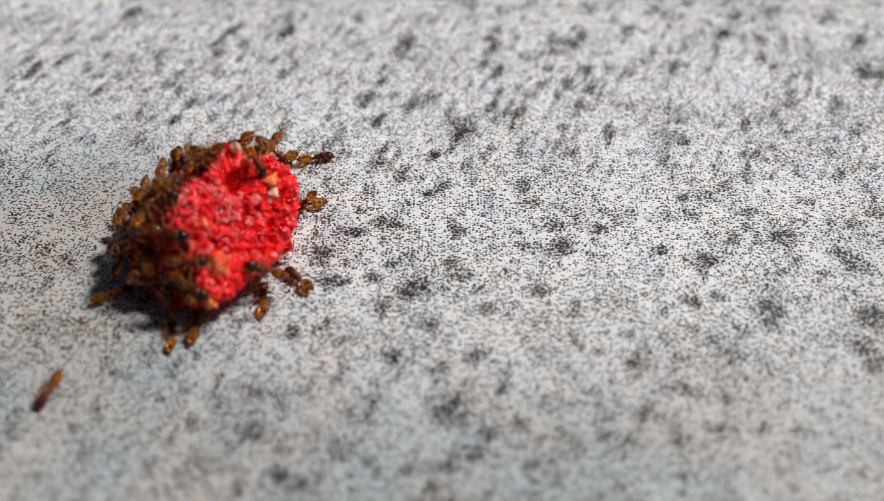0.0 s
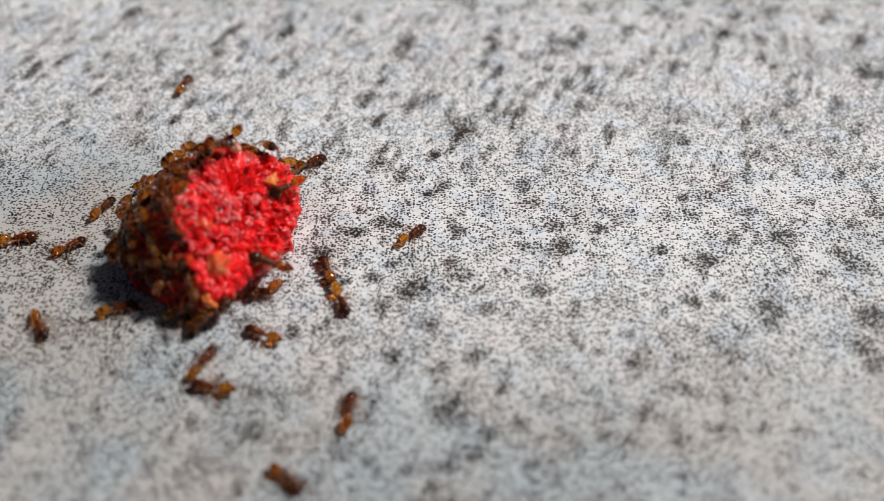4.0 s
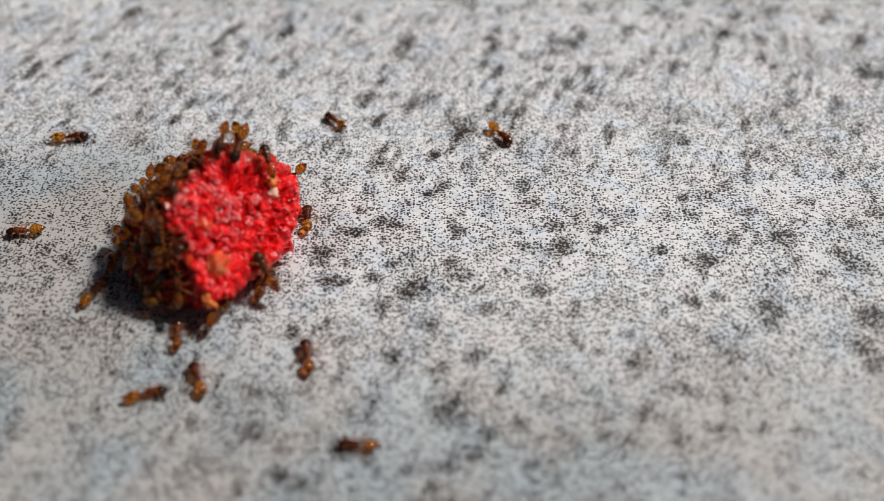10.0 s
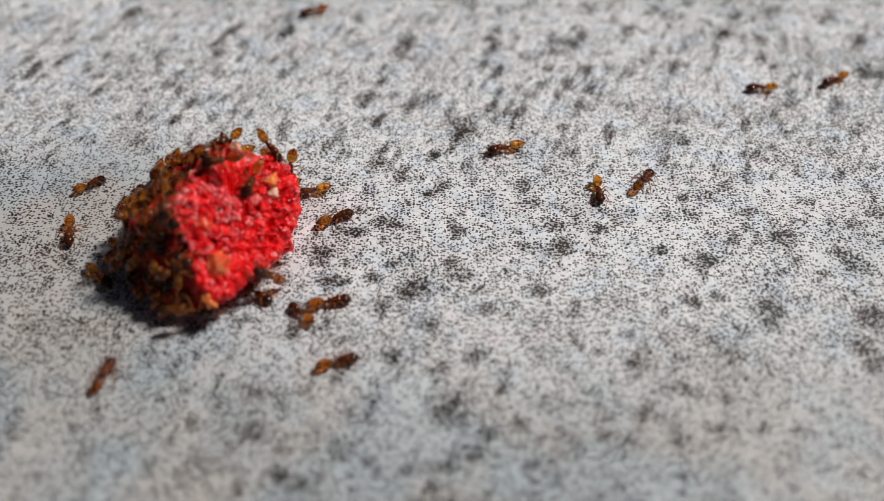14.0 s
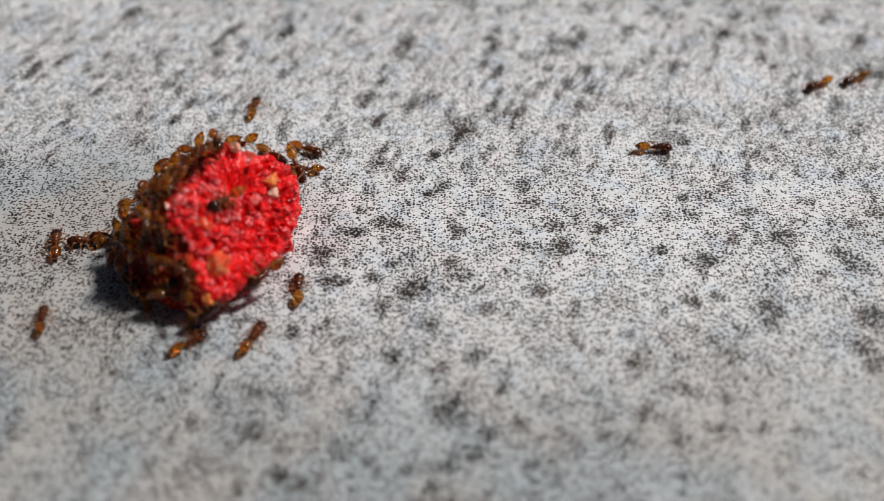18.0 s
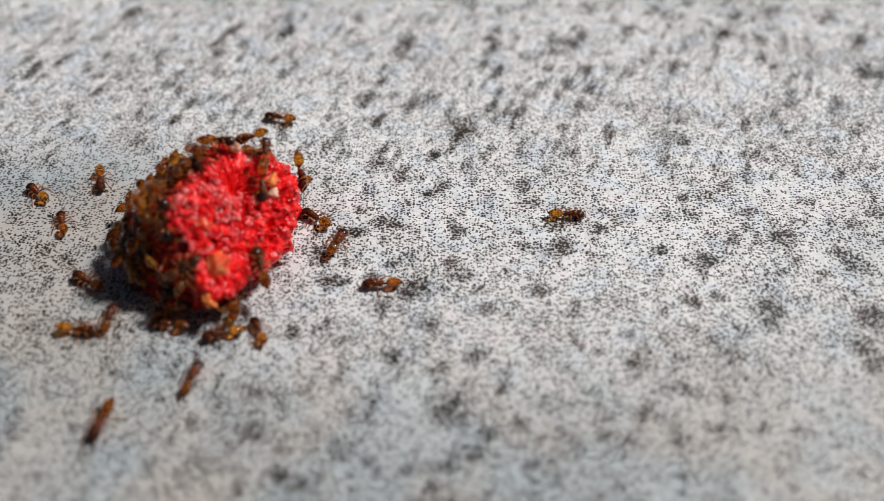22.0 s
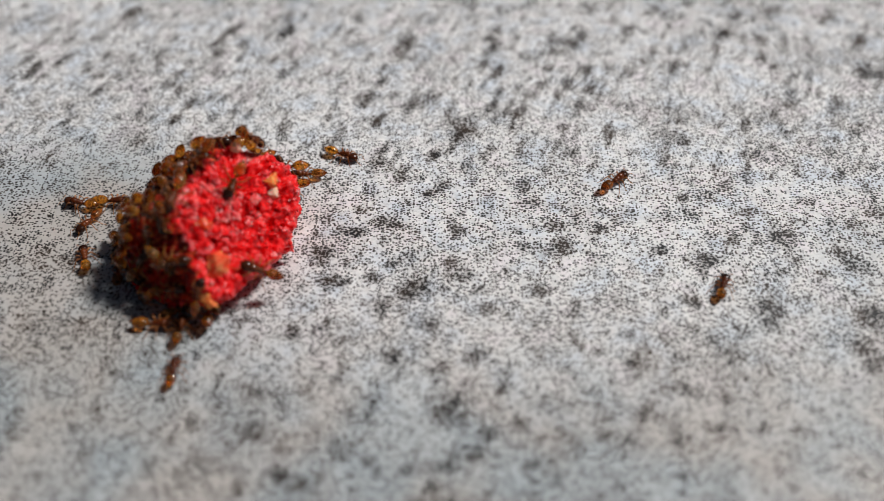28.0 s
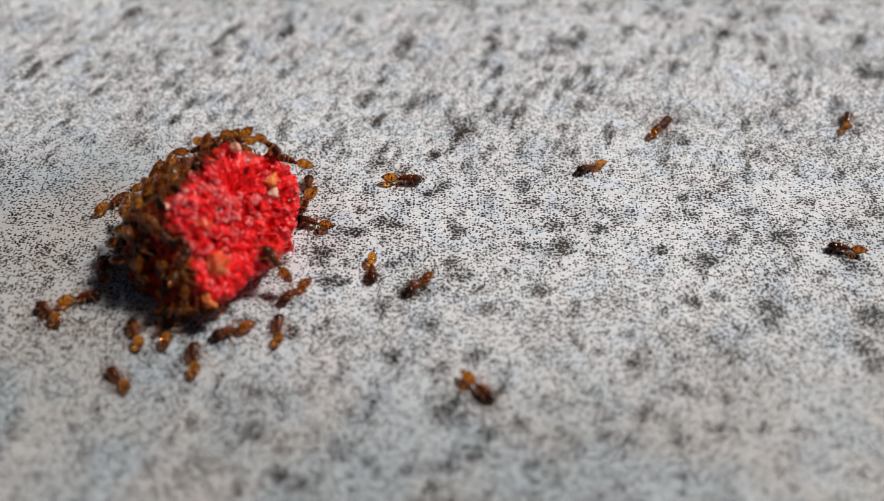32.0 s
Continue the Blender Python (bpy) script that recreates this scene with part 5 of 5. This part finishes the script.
    [(0, 24.16, 37.38, 201), (0.5, 24.16, 37.38, 201), (1, 24.16, 37.38, 201), (1.5, 24.16, 37.38, 201), (2, 24.16, 37.38, 201), (2.5, 24.16, 37.38, 201), (3, 24.16, 37.38, 201), (3.5, 24.16, 37.38, 201), (5.5, 24.16, 37.38, 201), (6, 24.16, 37.38, 201), (6.5, 24.16, 37.38, 201), (7, 24.16, 37.38, 201), (7.5, 24.16, 37.38, 201), (8, 24.16, 37.38, 201), (8.5, 24.16, 37.38, 201), (9, 24.16, 37.38, 201), (9.5, 24.16, 37.38, 201), (10, 24.16, 37.38, 201), (10.5, 24.16, 37.38, 201), (11, 24.16, 37.38, 201), (11.5, 24.16, 37.38, 201), (12, 24.16, 37.38, 201), (12.5, 24.16, 37.38, 201), (13, 24.16, 37.38, 201), (13.5, 24.16, 37.38, 201), (14, 24.16, 37.38, 201), (14.5, 24.16, 37.38, 201), (16.5, 24.16, 37.38, 201), (17, 24.16, 37.38, 201), (17.5, 24.16, 37.38, 201), (18, 24.16, 37.38, 201), (18.5, 24.16, 37.38, 201), (19, 24.16, 37.38, 201), (19.5, 24.16, 37.38, 201), (20, 24.16, 37.38, 201), (20.5, 24.16, 37.38, 201), (21, 24.16, 37.38, 201), (21.5, 24.16, 37.38, 201), (22, 24.16, 37.38, 201), (22.5, 24.16, 37.38, 201), (23, 24.16, 37.38, 201), (23.5, 24.16, 37.38, 201), (24, 24.16, 37.38, 201), (24.5, 24.16, 37.38, 201), (25, 24.16, 37.38, 201), (25.5, 24.16, 37.38, 201), (27.5, 24.16, 37.38, 201), (28, 24.16, 37.38, 201), (28.5, 24.16, 37.38, 201), (29, 24.16, 37.38, 201), (29.5, 24.16, 37.38, 201), (30, 24.16, 37.38, 201), (30.5, 24.16, 37.38, 201), (31, 30.00, 24.06, 160), (31.5, 28.65, 16.35, -108), (32, 22.34, -0.12, 165)],
]

FOOT = []
for k in range(72):
    phi = k * math.tau / 72
    best = 0.0
    for e in range(-60, 61, 3):
        d = Vector((math.cos(phi) * math.cos(radians(e)), math.sin(phi) * math.cos(radians(e)), math.sin(radians(e))))
        q = d * food_radius(d)
        if FC.z + q.z < 0.0009:
            best = max(best, math.hypot(q.x, q.y))
    FOOT.append(best)


def keep_off(x, y):
    """Moves a place on the board out from under the food."""
    dx, dy = x - FC.x, y - FC.y
    k = math.atan2(dy, dx) / math.tau * 72 % 72
    r = FOOT[int(k) % 72] * (1 - k % 1) + FOOT[(int(k) + 1) % 72] * (k % 1) + 0.0004
    h = math.hypot(dx, dy)
    if h < r:
        x, y = FC.x + dx / h * r, FC.y + dy / h * r
    return x, y


def turn(a, b, f):
    return a + ((b - a + 180) % 360 - 180) * f


def ease(u):
    u = min(1, max(0, u))
    return u * u * (3 - 2 * u)


def crawl(stops, seed):
    """Rows from stop to stop: the ant turns to its way, runs, and turns to its next stance."""
    rng = random.Random(seed)
    rows = []
    for (t0, x0, y0, h0), (t1, x1, y1, h1) in zip(stops, stops[1:]):
        far = math.hypot(x1 - x0, y1 - y0)
        way = math.degrees(math.atan2(y1 - y0, x1 - x0))
        n = round((t1 - t0) * 15)
        bend = rng.uniform(-0.12, 0.12)
        for i in range(n):
            u = i / n
            f = ease((u - 0.06) / 0.88)
            side = math.sin(f * math.pi) * bend
            x = x0 + (x1 - x0) * f - (y1 - y0) * side
            y = y0 + (y1 - y0) * f + (x1 - x0) * side
            if far > 1.2:
                h = turn(h0, way, min(1, u / 0.45)) if u < 0.5 else turn(way, h1, max(0, (u - 0.55) / 0.45))
            else:
                h = turn(h0, h1, ease(u))
            x, y = keep_off(x * MM, y * MM)
            rows.append((t0 + i / 15, pose(x, y, 0, 0, 0, h), far > 0.6 and 0.05 < u < 0.95))
    t, x, y, h = stops[-1]
    x, y = keep_off(x * MM, y * MM)
    rows.append((t, pose(x, y, 0, 0, 0, h), False))
    return rows


def feed(d0, seed, roam=0.30):
    """Rows of an ant that shuffles about its feeding place with its head down."""
    rng = random.Random(seed)
    rows = []
    spin = rng.uniform(0, 360)
    a = d0.orthogonal().normalized()
    b = d0.cross(a)
    for i in range(129):
        t = i * 0.25
        g = Vector((t * 0.9 + seed * 7.3, seed * 1.7, 0.5))
        d = (d0 + a * roam * noise.noise(g) + b * roam * noise.noise(g + Vector((0, 0, 40)))).normalized()
        p, n = skin(d)
        if p.z < 0.0007:
            p.z = 0.0007
        h = radians(spin + 130 * noise.noise(g + Vector((0, 0, 80))))
        x = n.orthogonal().normalized()
        y = n.cross(x)
        fwd = x * math.cos(h) + y * math.sin(h)
        m = Matrix.Identity(4)
        for c, v in enumerate((fwd, n.cross(fwd), n)):
            m.col[c].xyz = v
        nod = 20 + 16 * noise.noise(g * 3)
        rows.append((t, Matrix.Translation(p + n * 0.00010) @ m @ pose(0, 0, 0, 0, nod, 0)))
    return rows


def motions():
    for k, ant in enumerate(WALKERS):
        rows = crawl(ANT_ROWS[k], k)
        walk(ant, [(t, m) for t, m, _ in rows])
        for j, leg in enumerate(ant_legs(ant)):
            rest = leg.matrix_basis.copy()
            s, i = LEG_ROOTS[j]
            swing, last = [], None
            for q, (t, _, going) in enumerate(rows):
                beat = (1 if (i + (s > 0) + q) % 2 else -1) if going else 0
                edge = q in (0, len(rows) - 1)
                if beat or edge or last != 0:
                    swing.append((t, rest @ pose(0, 0, 0, 4 * s * beat, 0, 15 * beat * s)))
                last = beat
            walk(leg, swing)
    for k, (ant, d) in enumerate(zip(FEEDERS, PLACES)):
        walk(ant, feed(d, k))
    for k, (ant, d) in enumerate(zip(FEEDERS[len(PLACES):], ROVERS)):
        walk(ant, feed(d, 300 + k, 0.9))


motions()
